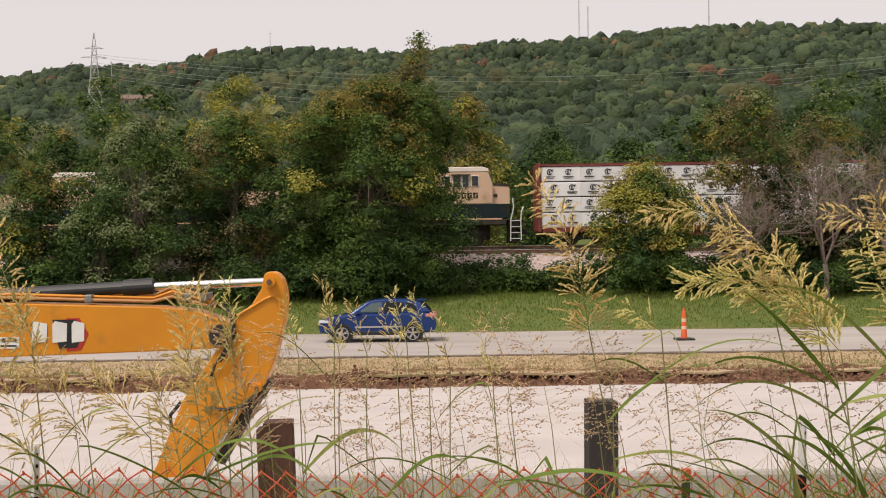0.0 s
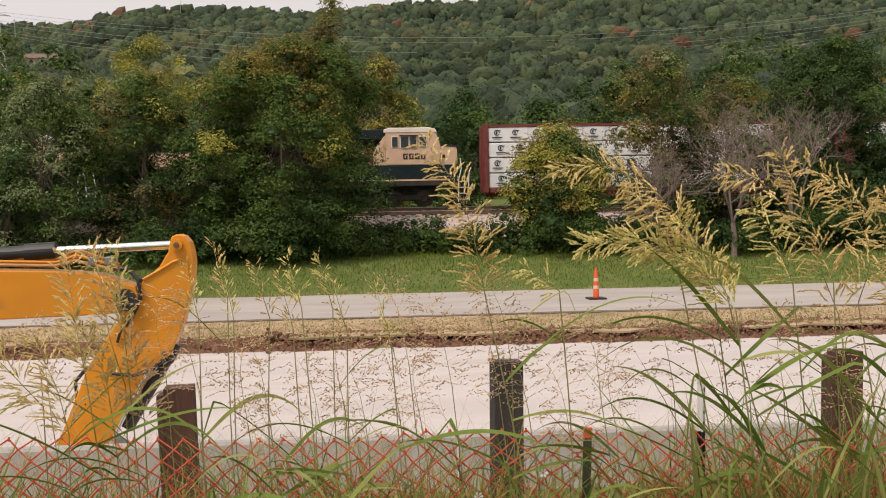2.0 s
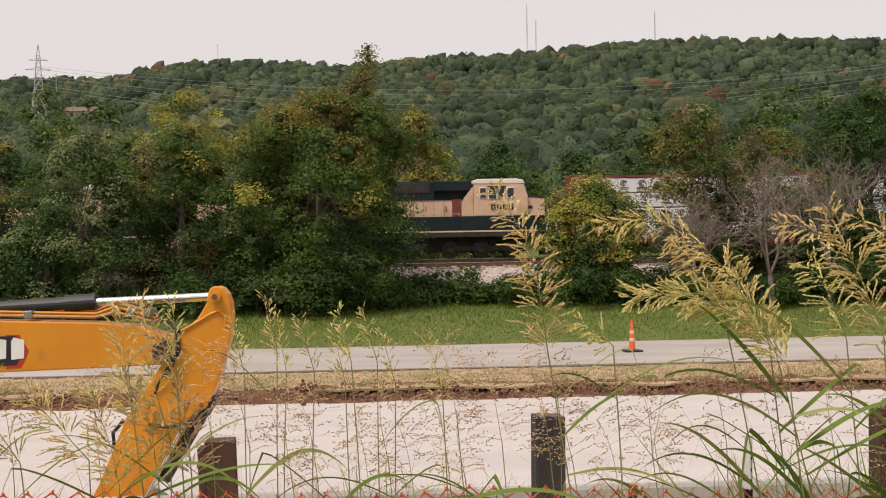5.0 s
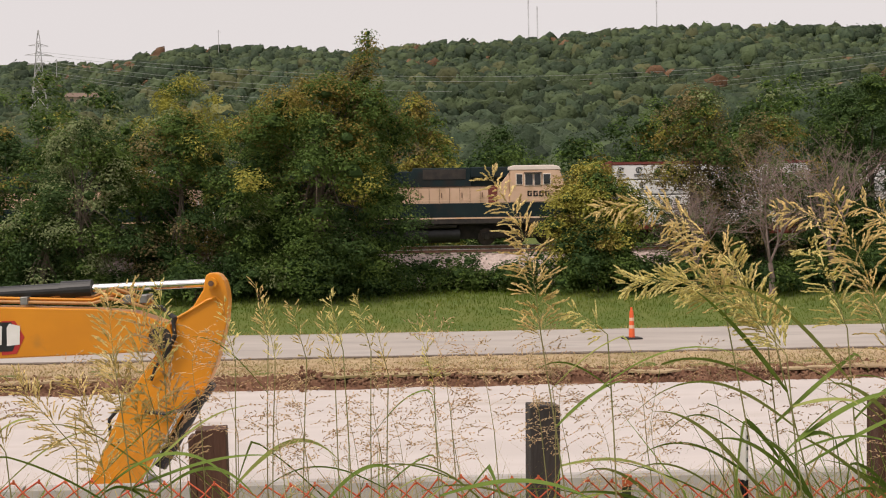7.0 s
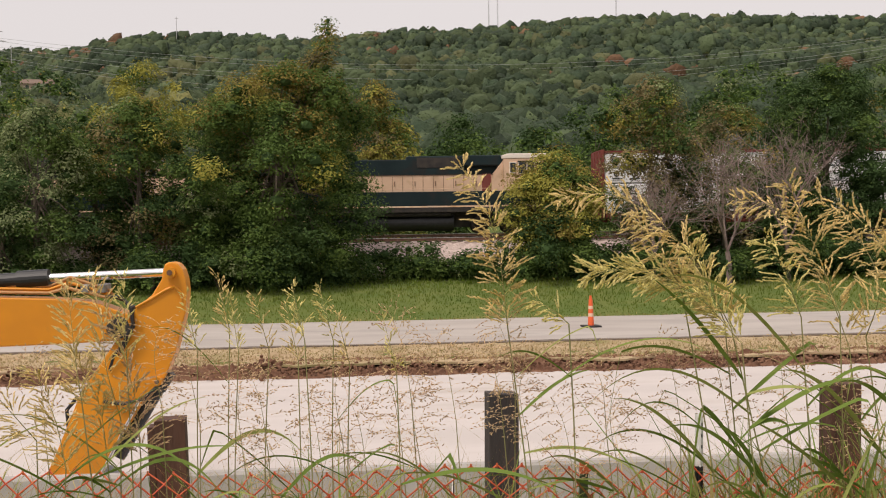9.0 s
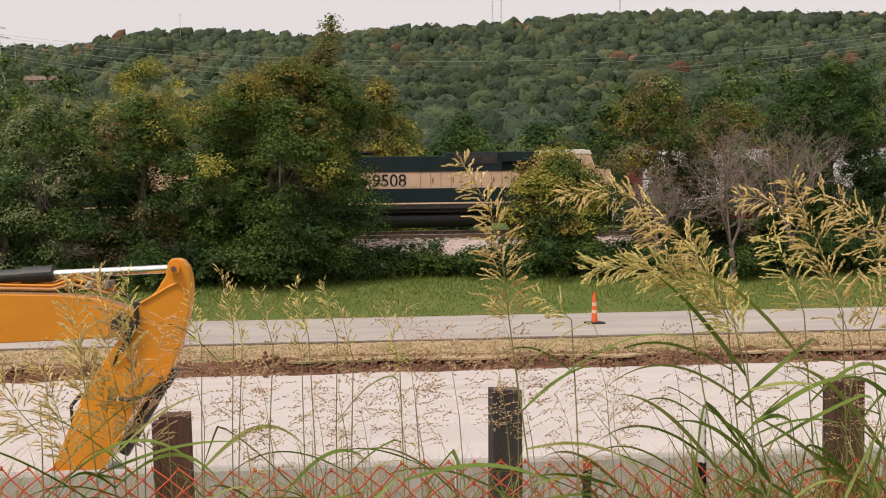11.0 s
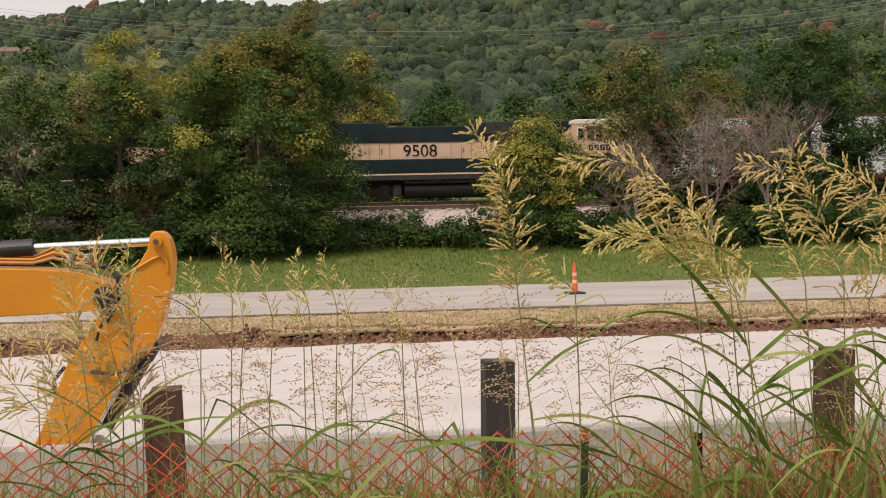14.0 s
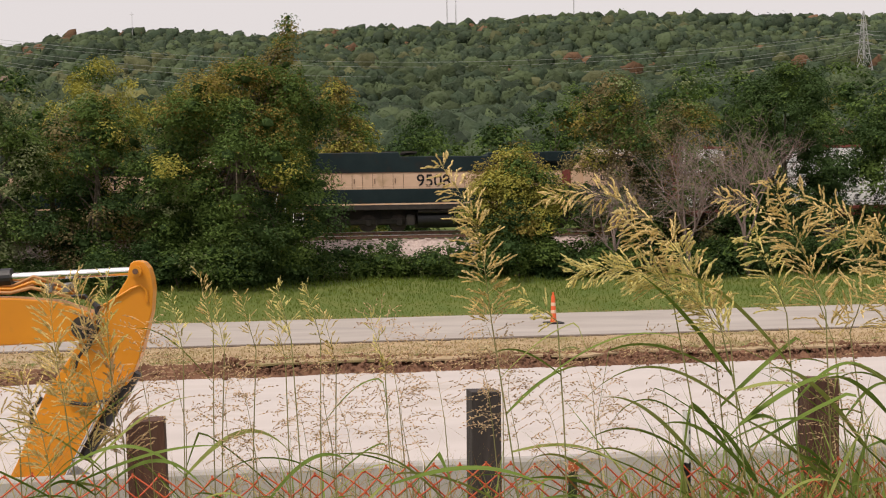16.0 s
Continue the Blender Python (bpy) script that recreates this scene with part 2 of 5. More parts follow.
def tube(bm, a, b, r1, r2=None, n=8, caps=True):
    a, b = Vector(a), Vector(b)
    d = b - a
    if d.length < 1e-6:
        return
    m = Matrix.Translation((a + b) / 2) @ d.to_track_quat("Z", "Y").to_matrix().to_4x4()
    bmesh.ops.create_cone(bm, cap_ends=caps, segments=n, radius1=r1, radius2=r1 if r2 is None else r2, depth=d.length, matrix=m)


def pipe(bm, pts, radii, n=6):
    """A bent tube through pts."""
    pts = [Vector(p) for p in pts]
    if not isinstance(radii, (list, tuple)):
        radii = [radii] * len(pts)
    rings = []
    for i, p in enumerate(pts):
        d = (pts[min(i + 1, len(pts) - 1)] - pts[max(i - 1, 0)]).normalized()
        u = d.orthogonal().normalized() if i == 0 else (u - d * u.dot(d)).normalized()
        w = d.cross(u)
        rings.append([bm.verts.new(p + (u * math.cos(2 * math.pi * k / n) + w * math.sin(2 * math.pi * k / n)) * radii[i]) for k in range(n)])
    for r, s in zip(rings, rings[1:]):
        for k in range(n):
            bm.faces.new((r[k], r[(k + 1) % n], s[(k + 1) % n], s[k]))
    bm.faces.new(rings[-1])
    bm.faces.new(rings[0][::-1])


def plate(bm, outline, y0, y1, bevel=0.0):
    """A plate with an outline in x, z, from y0 to y1."""
    a = [bm.verts.new((x, y0, z)) for x, z in outline]
    b = [bm.verts.new((x, y1, z)) for x, z in outline]
    n = len(a)
    fs = [bm.faces.new(a), bm.faces.new(b[::-1])]
    for i in range(n):
        fs.append(bm.faces.new((a[i], b[i], b[(i + 1) % n], a[(i + 1) % n])))
    bmesh.ops.recalc_face_normals(bm, faces=fs)
    if bevel:
        es = [e for f in fs[:2] for e in f.edges]
        bmesh.ops.bevel(bm, geom=es, offset=bevel, segments=2, affect="EDGES", profile=0.5)


def text_mesh(name, words, size, mat, parent, m):
    cu = bpy.data.curves.new(name, "FONT")
    cu.body, cu.size, cu.extrude, cu.align_x = words, size, 0.004, "CENTER"
    cu.offset = 0.006
    tmp = bpy.data.objects.new(name, cu)
    me = bpy.data.meshes.new_from_object(tmp)
    bpy.data.objects.remove(tmp)
    me.materials.append(mat)
    ob = put(name, me, parent)
    ob.matrix_basis = m
    return ob


def cards(rng, pos, normal, size, aspect=0.55):
    """Leaf-shaped quads: pos n x 3, facing about normal."""
    n = len(pos)
    normal = normal / (np.linalg.norm(normal, axis=1, keepdims=True) + 1e-9)
    r = rng.normal(size=(n, 3))
    u = np.cross(normal, r)
    u /= np.linalg.norm(u, axis=1, keepdims=True) + 1e-9
    v = np.cross(normal, u)
    s = np.asarray(size).reshape(-1, 1) * np.ones((n, 1))
    fold = normal * s * 0.18
    V = np.stack([pos - u * s * 0.5, pos + v * s * aspect * 0.5 + fold, pos + u * s * 0.5, pos - v * s * aspect * 0.5 + fold], 1)
    return V.reshape(-1, 3), np.arange(4 * n).reshape(-1, 4)


def smooth_step(a, b, x):
    f = np.clip((x - a) / (b - a), 0, 1)
    return f * f * (3 - 2 * f)


# ---- the lie of the land ----
PROFILE_Y = [-3000, 3.0, 5.0, 7.5, 12.3, 34.0, 35.0, 50.3, 57.5, 63.5, 66.0, 72.5, 76.0, 82, 130]
PROFILE_Z = [0.0, 0.0, -0.30, -0.35, -2.42, -2.42, -2.04, -2.04, -0.75, -0.25, 1.48, 1.48, 0.6, 0.5, 3.5]
RIDGE_X = [-1500, -345, -295, -211, -190, -167, -79, -40, 18, 102, 177, 248, 348, 470, 1500]
RIDGE_Z = [132, 131, 139, 139, 147, 151, 151, 148, 151, 156, 163, 166, 163, 165, 152]


def land(x, y):
    x, y = np.asarray(x, float), np.asarray(y, float)
    near = np.interp(y, PROFILE_Y, PROFILE_Z)
    top = np.interp(x * 900 / np.maximum(y, 300), RIDGE_X, RIDGE_Z) - 2.5
    f = np.clip((y - 130) / 770, 0, 1) ** 1.22
    hill = 3.5 + (top - 3.5) * f - np.clip(y - 930, 0, 4000) * 0.08
    wave = (np.sin(x * 0.021 + 1.3) * np.sin(y * 0.017) + 0.6 * np.sin(x * 0.047 + y * 0.03)) * 5 * smooth_step(200, 420, y) * (1 - smooth_step(780, 900, y))
    return np.where(y < 130, near, hill + wave)


def ground():
    xs = np.concatenate([[-3500, -1800, -1000], np.linspace(-640, 760, 71), [1100, 1900, 3500]])
    ys = np.concatenate([[-3000, -600, -100, -20, -4, 0, 2], np.arange(3, 13, 0.5), [14, 20, 30, 33.6, 34, 34.5, 35, 42, 50], np.arange(50.5, 84, 1.25), np.arange(86, 130, 6), np.arange(130, 960, 14), [1000, 1100, 1300, 1700, 2400, 3500]])
    X, Y = np.meshgrid(xs, ys)
    Z = land(X, Y)
    V = np.stack([X, Y, Z], -1).reshape(-1, 3)
    nx, ny = len(xs), len(ys)
    i = (np.arange(ny - 1)[:, None] * nx + np.arange(nx - 1)).ravel()
    F = np.stack([i, i + 1, i + nx + 1, i + nx], 1)
    tagged(put("ground", quick("ground", V, F, M["ground"], smooth=True)), "uneven grassy ground rising to a wooded hill", "ground", kind="structure")


def strip(name, y0, y1, z0, z1, mat, label, x0=-60.0, x1=70.0, step=0.6, rough=0.0, edge=0.0, depth=0.25, ny=8, seed=1, kind="structure", near=0.0):
    """A slab along x whose far edge may be ragged and whose top may be uneven."""
    rng = np.random.default_rng(seed)
    xs = np.arange(x0, x1 + step, step)
    wob = np.array([noise.noise(Vector((x * 0.35, seed * 7.3, 0))) * 1.3 + noise.noise(Vector((x * 1.7, seed, 3))) * 0.5 for x in xs]) * edge
    ragged = np.array([noise.noise(Vector((x * 0.45, 2.1, 5))) * 1.2 + noise.noise(Vector((x * 1.9, 4.4, 3))) * 0.6 for x in xs]) * near
    V = []
    for j in range(ny + 1):
        f = j / ny
        y = y0 + ragged + (y1 + wob - y0 - ragged) * f
        z = z0 + (z1 - z0) * f + rng.normal(size=len(xs)) * rough * (0.3 + 0.7 * (0 < j < ny))
        V.append(np.stack([xs, y, z], 1))
    V = [V[0] - [0, 0, depth]] + V + [V[-1] - [0, 0, depth]]
    V = np.concatenate(V)
    nx = len(xs)
    i = (np.arange(ny + 2)[:, None] * nx + np.arange(nx - 1)).ravel()
    F = np.stack([i, i + 1, i + nx + 1, i + nx], 1)
    return tagged(put(name, quick(name, V, F, mat)), label, name.split("_")[0], kind=kind)


def scatter_blades(name, rng, x, y, z, height, width, mat, lean=0.35, label="", category="grass"):
    """Many single grass blades as one thing of kind stuff."""
    n = len(x)
    a = rng.uniform(0, 2 * np.pi, n)
    d = np.stack([np.cos(a), np.sin(a), np.zeros(n)], 1)
    b = rng.uniform(0, 2 * np.pi, n)
    bend = np.stack([np.cos(b), np.sin(b), np.zeros(n)], 1) * (height * rng.uniform(0.2, 1.0, n) * lean)[:, None]
    p = np.stack([x, y, z], 1)
    up = np.array([0, 0, 1.0])
    w = d * (width * 0.5)[:, None]
    h = height[:, None]
    mid, tip = p + up * h * 0.55 + bend * 0.3, p + up * h * rng.uniform(0.8, 1.0, (n, 1)) + bend
    V = np.stack([p - w, p + w, mid - w * 0.8, mid + w * 0.8, tip], 1).reshape(-1, 3)
    k = np.arange(n)[:, None] * 5
    F = np.concatenate([k + [0, 1, 3], k + [0, 3, 2], k + [2, 3, 4]])
    return tagged(put(name, quick(name, V, F, mat)), label, category, kind="stuff")


ground()
strip("pavement_lane", 13.0, 33.4, -2.36, -2.36, M["concrete"], "new pale concrete pavement with a ragged far edge", step=0.3, edge=0.7, ny=4, seed=3)
strip("dirt_bank", 33.25, 34.5, -2.40, -2.0, M["dirt"], "red brown earth bank dug along the pavement", step=0.10, rough=0.06, edge=0.8, ny=14, seed=5)
strip("straw_verge", 34.0, 39.2, -2.05, -1.985, M["straw_ground"], "straw covered verge beside the old road", step=0.3, rough=0.02, edge=0.0, ny=12, seed=6, near=0.5, depth=0.06)
strip("road", 39.1, 50.2, -1.97, -1.96, M["road"], "worn pale grey road", step=1.0, edge=0.25, ny=3, seed=7)
strip("road_edge_joint", 38.95, 39.4, -1.955, -1.955, M["tar"], "dark crumbled edge of the road", step=0.25, edge=0.12, ny=2, seed=8, depth=0.05)
strip("ballast_bed", 64.3, 74.0, 1.40, 1.40, M["ballast"], "pinkish stone ballast under the rails", step=0.25, rough=0.03, ny=24, seed=9, depth=0.2)
strip("ballast_shoulder", 62.4, 64.4, -0.1, 1.40, M["ballast"], "sloping shoulder of stone ballast", step=0.25, rough=0.04, ny=10, seed=10, depth=0.3)


# ---- barrier ----
def barrier():
    prof = [(-0.30, 0.0), (-0.30, 0.08), (-0.15, 0.33), (-0.10, 1.14), (-0.07, 1.18), (0.07, 1.18), (0.10, 1.14), (0.15, 0.33), (0.30, 0.08), (0.30, 0.0)]
    for k in range(14):
        bm = bmesh.new()
        n = len(prof)
        x0, x1 = -0.02 - 3.0, 3.0
        a = [bm.verts.new((x0 + 0.015, y, z)) for y, z in prof]
        b = [bm.verts.new((x1 - 0.015, y, z)) for y, z in prof]
        for i in range(n):
            bm.faces.new((a[i], a[(i + 1) % n], b[(i + 1) % n], b[i]))
        bm.faces.new(a[::-1])
        bm.faces.new(b)
        bmesh.ops.recalc_face_normals(bm, faces=bm.faces)
        ob = part("concrete_barrier", bm, M["barrier"])
        ob.matrix_world = pose(-38 + 6.02 * k, 14.0, -2.36)
        for sx_ in (-1.5, 1.5):
            bm = bmesh.new()
            box(bm, (sx_ - 0.3, -0.315, 0.0), (sx_ + 0.3, -0.298, 0.07), 0.004)
            part("drain_slot", bm, M["underframe"], ob, "dark drain slot")
        tagged(ob, "long grey cast concrete road barrier beside the pavement", "barrier", "concrete barriers along the pavement")


barrier()


# ---- railway ----
def track(y, z, label):
    r = root("railway_track", pose(0, y, z), label, "railway track", "railway tracks")
    for s in (-0.72, 0.72):
        bm = bmesh.new()
        box(bm, (-60, s - 0.07, -0.17), (60, s + 0.07, -0.14))
        box(bm, (-60, s - 0.012, -0.14), (60, s + 0.012, -0.03))
        part("rail", bm, M["rail"], r)
        bm = bmesh.new()
        box(bm, (-60, s - 0.037, -0.03), (60, s + 0.037, 0.0), 0.008)
        part("rail_head", bm, M["railhead"], r)
    bm = bmesh.new()
    box(bm, (-0.11, -1.3, -0.30), (0.11, 1.3, -0.172), 0.01)
    me = bpy.data.meshes.new("tie")
    bm.to_mesh(me)
    bm.free()
    me.materials.append(M["tie"])
    for k in range(150):
        t = put("tie", me, r)
        t.location = (-45 + k * 0.6 + random.uniform(-0.04, 0.04), random.uniform(-0.04, 0.04), 0)


RAIL_Z = 1.88
track(70.0, RAIL_Z, "rusty railway track under the train")
track(66.0, 1.66, "rusty empty railway track on pink ballast")


def wheelset(bm, x, y, r=0.5, w=0.12):
    tube(bm, (x, y - w / 2, r), (x, y + w / 2, r), r, n=24)
    tube(bm, (x, y - w, r), (x, y + w, r), 0.12, n=12)


def truck(name, parent, x0, axles, r, spread):
    bm = bmesh.new()
    half = (axles - 1) / 2 * spread + r * 0.6
    box(bm, (x0 - 0.25, -1.0, r * 0.8), (x0 + 0.25, 1.0, r * 1.3))
    for s in (-1.02, 1.02):
        box(bm, (x0 - half, s - 0.08, r * 0.85), (x0 + half, s + 0.08, r * 1.45), 0.03)
        for i in range(axles):
            x = x0 + (i - (axles - 1) / 2) * spread
            box(bm, (x - 0.16, s - 0.12, r * 0.65), (x + 0.16, s + 0.12, r * 1.35), 0.03)
            tube(bm, (x + 0.45, s, r * 0.7), (x + 0.45, s, r * 1.4), 0.1, n=10)
    frame_part = part(name, bm, M["underframe"], parent)
    for i in range(axles):
        bm = bmesh.new()
        x = x0 + (i - (axles - 1) / 2) * spread
        for s in (-0.72, 0.72):
            wheelset(bm, x, s, r)
        tube(bm, (x, -0.8, r), (x, 0.8, r), 0.09, n=10)
        part("wheelset", bm, M["wheel_steel"], frame_part, "worn steel wheels on their axle")


def locomotive(at, number):
    """Six-axle road locomotive; x forward from the nose plate, z up from the rail head, the seen side at -y."""
    r = root("locomotive", at, "cream and dark green six-axle diesel locomotive on the track", "locomotive", "locomotives of the train")
    W = 1.55
    bm = bmesh.new()
    box(bm, (-21.6, -W, 1.30), (-0.25, W, 1.62), 0.02)
    box(bm, (-20.4, -0.55, 0.4), (-1.2, 0.55, 1.32))
    part("underframe", bm, M["underframe"], r)
    bm = bmesh.new()
    box(bm, (-21.3, -W - 0.012, 1.60), (-0.5, W + 0.012, 1.69))
    part("sill_stripe", bm, M["loco_orange"], r, "orange and cream sill stripe")
    bm = bmesh.new()
    box(bm, (-21.0, -W + 0.02, 1.70), (-0.02, W - 0.02, 2.55), 0.02)
    part("lower_body", bm, M["loco_green"], r, "dark green lower body band")
    # long hood with its steps
    bm = bmesh.new()
    box(bm, (-21.0, -1.18, 2.55), (-4.4, 1.18, 3.55), 0.02)
    part("long_hood", bm, M["cream"], r, "cream hood side with door panels")
    bm = bmesh.new()
    plate(bm, [(-21.0, 3.55), (-6.7, 3.55), (-6.7, 4.72), (-10.2, 4.72), (-10.25, 4.52), (-15.6, 4.52), (-15.7, 4.78), (-20.9, 4.78), (-21.0, 4.6)], -1.2, 1.2, 0.05)
    part("hood_top", bm, M["loco_green"], r, "dark green upper hood")
    bm = bmesh.new()
    box(bm, (-6.7, -0.75, 3.55), (-4.4, 0.75, 4.1))
    box(bm, (-6.72, -1.25, 4.1), (-4.35, 1.25, 4.74), 0.06)
    part("blower_housing", bm, M["loco_green"], r)
    bm = bmesh.new()
    box(bm, (-9.6, -1.23, 4.0), (-7.0, 1.23, 4.62), 0.02)
    part("brown_grille", bm, M["underframe"], r, "dark brown intake grille")
    bm = bmesh.new()
    for k in range(8):
        tube(bm, (-18.6 + (k // 2) * 1.2, -0.5 + (k % 2) * 1.0, 4.75), (-18.6 + (k // 2) * 1.2, -0.5 + (k % 2) * 1.0, 4.86), 0.5, n=16)
    part("radiator_fan", bm, M["underframe"], r)
    bm = bmesh.new()
    for k in range(26):
        x = -20.4 + k * 0.62
        if -15.0 < x < -12.2:
            continue
        box(bm, (x - 0.012, -1.20, 2.6), (x + 0.012, -1.185, 3.5))
        if k % 2:
            box(bm, (x + 0.1, -1.215, 2.9), (x + 0.16, -1.185, 3.2))
    box(bm, (-20.9, -1.203, 3.53), (-4.4, -1.186, 3.57))
    part("door_seam", bm, M["seam"], r)
    bm = bmesh.new()
    box(bm, (-5.65, -1.24, 2.56), (-5.1, -1.15, 3.6), 0.02)
    part("side_door", bm, M["oxide"], r, "red brown side door")
    bm = bmesh.new()
    plate(bm, [(-5.05, 2.56), (-4.36, 2.56), (-4.36, 4.40), (-4.95, 3.62)], -1.30, 1.30, 0.02)
    part("cab_back_panel", bm, M["cream"], r, "cream slanted panel behind the cab")
    # cab and nose
    bm = bmesh.new()
    plate(bm, [(-4.35, 2.55), (-1.05, 2.55), (-1.05, 3.72), (-1.32, 4.52), (-4.35, 4.52)], -1.52, 1.52, 0.05)
    part("cab", bm, M["cream"], r, "cream painted cab")
    bm = bmesh.new()
    plate(bm, [(-4.45, 4.5), (-1.22, 4.5), (-1.36, 4.72), (-1.7, 4.80), (-4.1, 4.80), (-4.45, 4.7)], -1.55, 1.55, 0.04)
    part("cab_roof", bm, M["cream_roof"], r, "pale cream cab roof")
    for x0, x1, z0, z1 in ((-3.95, -3.62, 3.66, 4.24), (-3.42, -2.98, 3.60, 4.26), (-2.86, -2.50, 3.60, 4.26), (-2.30, -1.92, 3.66, 4.24)):
        bm = bmesh.new()
        box(bm, (x0 - 0.05, -1.56, z0 - 0.05), (x1 + 0.05, -1.50, z1 + 0.05), 0.015)
        w = part("cab_window", bm, M["cream_roof"], r)
        bm = bmesh.new()
        box(bm, (x0, -1.575, z0), (x1, -1.55, z1))
        part("pane", bm, M["glass"], w)
    bm = bmesh.new()
    box(bm, (-3.5, -1.72, 4.29), (-2.4, -1.5, 4.35), 0.015)
    part("window_awning", bm, M["underframe"], r)
    bm = bmesh.new()
    m = pose(-1.17, 0, 4.12, 0, -18.6, 0)
    box(bm, (-0.02, -1.3, -0.36), (0.04, 1.3, 0.36), 0.02, m)
    part("windscreen", bm, M["windscreen"], r, "windscreen with a pale reflection in its colour")
    bm = bmesh.new()
    plate(bm, [(-1.1, 2.5), (0.0, 2.5), (0.0, 3.45), (-0.08, 3.68), (-1.1, 3.74)], -1.25, 1.25, 0.06)
    part("nose", bm, M["cream"], r)
    bm = bmesh.new()
    plate(bm, [(-1.12, 3.68), (-0.05, 3.62), (0.02, 3.72), (-1.12, 3.82)], -1.28, 1.28, 0.01)
    part("nose_top", bm, M["underframe"], r, "dark anti-glare nose top")
    bm = bmesh.new()
    box(bm, (-1.0, -1.29, 2.98), (-0.75, -1.24, 3.16), 0.02)
    part("number_box", bm, M["underframe"], r)
    # the company letters as plain blocks
    bm = bmesh.new()
    for k in range(4):
        x = -3.3 + k * 0.36
        box(bm, (x, -1.545, 2.92), (x + 0.08, -1.515, 3.24))
        box(bm, (x, -1.545, 2.92), (x + 0.27, -1.515, 2.98))
        box(bm, (x, -1.545, 3.18), (x + 0.27, -1.515, 3.24))
        box(bm, (x + 0.18, -1.545, 2.98), (x + 0.26, -1.515, 3.12))
    part("lettering", bm, M["ink"], r, "dark company lettering blocks")
    if number:
        text_mesh("number", number, 1.05, M["ink"], r, pose(-13.6, -1.20, 2.70, 90))
    else:
        for x in (-8.1, -9.3, -10.5):
            bm = bmesh.new()
            box(bm, (x - 0.06, -1.22, 2.72), (x + 0.06, -1.19, 3.38))
            box(bm, (x - 0.26, -1.22, 3.28), (x + 0.26, -1.19, 3.38))
            box(bm, (x - 0.12, -1.22, 2.72), (x + 0.12, -1.19, 2.78))
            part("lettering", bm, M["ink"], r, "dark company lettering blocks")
    bm = bmesh.new()
    for k in range(15):
        x = -20.5 + k * 1.09
        tube(bm, (x, -W + 0.04, 1.66), (x, -W + 0.04, 2.72), 0.013, n=6)
    tube(bm, (-20.6, -W + 0.04, 2.72), (-5.2, -W + 0.04, 2.72), 0.014, n=6)
    part("handrail", bm, M["cream"], r, "thin cream handrail")
    for x, s in ((0.05, 1), (-21.5, -1)):
        bm = bmesh.new()
        for k in range(4):
            box(bm, (x - 0.02, -1.5, 0.42 + k * 0.36), (x + s * 0.55, -1.0, 0.46 + k * 0.36), 0.01)
        pipe(bm, [(x - 0.05, -1.5, 0.3), (x - 0.02, -1.5, 1.6), (x + 0.15 * s, -1.5, 2.3), (x + 0.1 * s, -1.5, 2.9)], 0.035)
        pipe(bm, [(x + s * 0.6, -1.5, 0.35), (x + s * 0.58, -1.5, 1.5), (x + s * 0.62, -1.5, 2.1), (x + s * 0.75, -1.45, 2.35)], 0.035)
        part("step_ladder", bm, M["white"], r, "pale steel end steps and grab rails")
    bm = bmesh.new()
    box(bm, (-0.1, -1.4, 0.18), (0.55, 1.4, 0.45), 0.03)
    box(bm, (-0.1, -1.3, 1.15), (0.75, 1.3, 1.6), 0.03)
    box(bm, (-0.1, -1.0, 0.40), (0.5, 1.0, 1.2))
    part("pilot", bm, M["underframe"], r)
    for x0, x1 in ((0.5, 1.1), (-22.4, -21.4)):
        bm = bmesh.new()
        box(bm, (x0, -0.2, 0.7), (x1, 0.2, 1.05), 0.04)
        part("coupler", bm, M["underframe"], r)
    bm = bmesh.new()
    tube(bm, (-14.6, -0.75, 0.68), (-7.4, -0.75, 0.68), 0.50, n=24)
    tube(bm, (-14.6, 0.75, 0.68), (-7.4, 0.75, 0.68), 0.50, n=24)
    box(bm, (-14.58, -0.75, 0.2), (-7.42, 0.75, 1.1))
    part("fuel_tank", bm, M["black"], r, "black fuel tank")
    bm = bmesh.new()
    tube(bm, (-14.6, -1.3, 1.2), (-7.6, -1.3, 1.2), 0.14, n=12)
    box(bm, (-15.3, -1.35, 0.35), (-14.8, -0.8, 1.0), 0.04)
    part("air_reservoir", bm, M["underframe"], r)
    truck("truck", r, -3.9, 3, 0.52, 1.85)
    truck("truck", r, -17.6, 3, 0.52, 1.85)
    return r


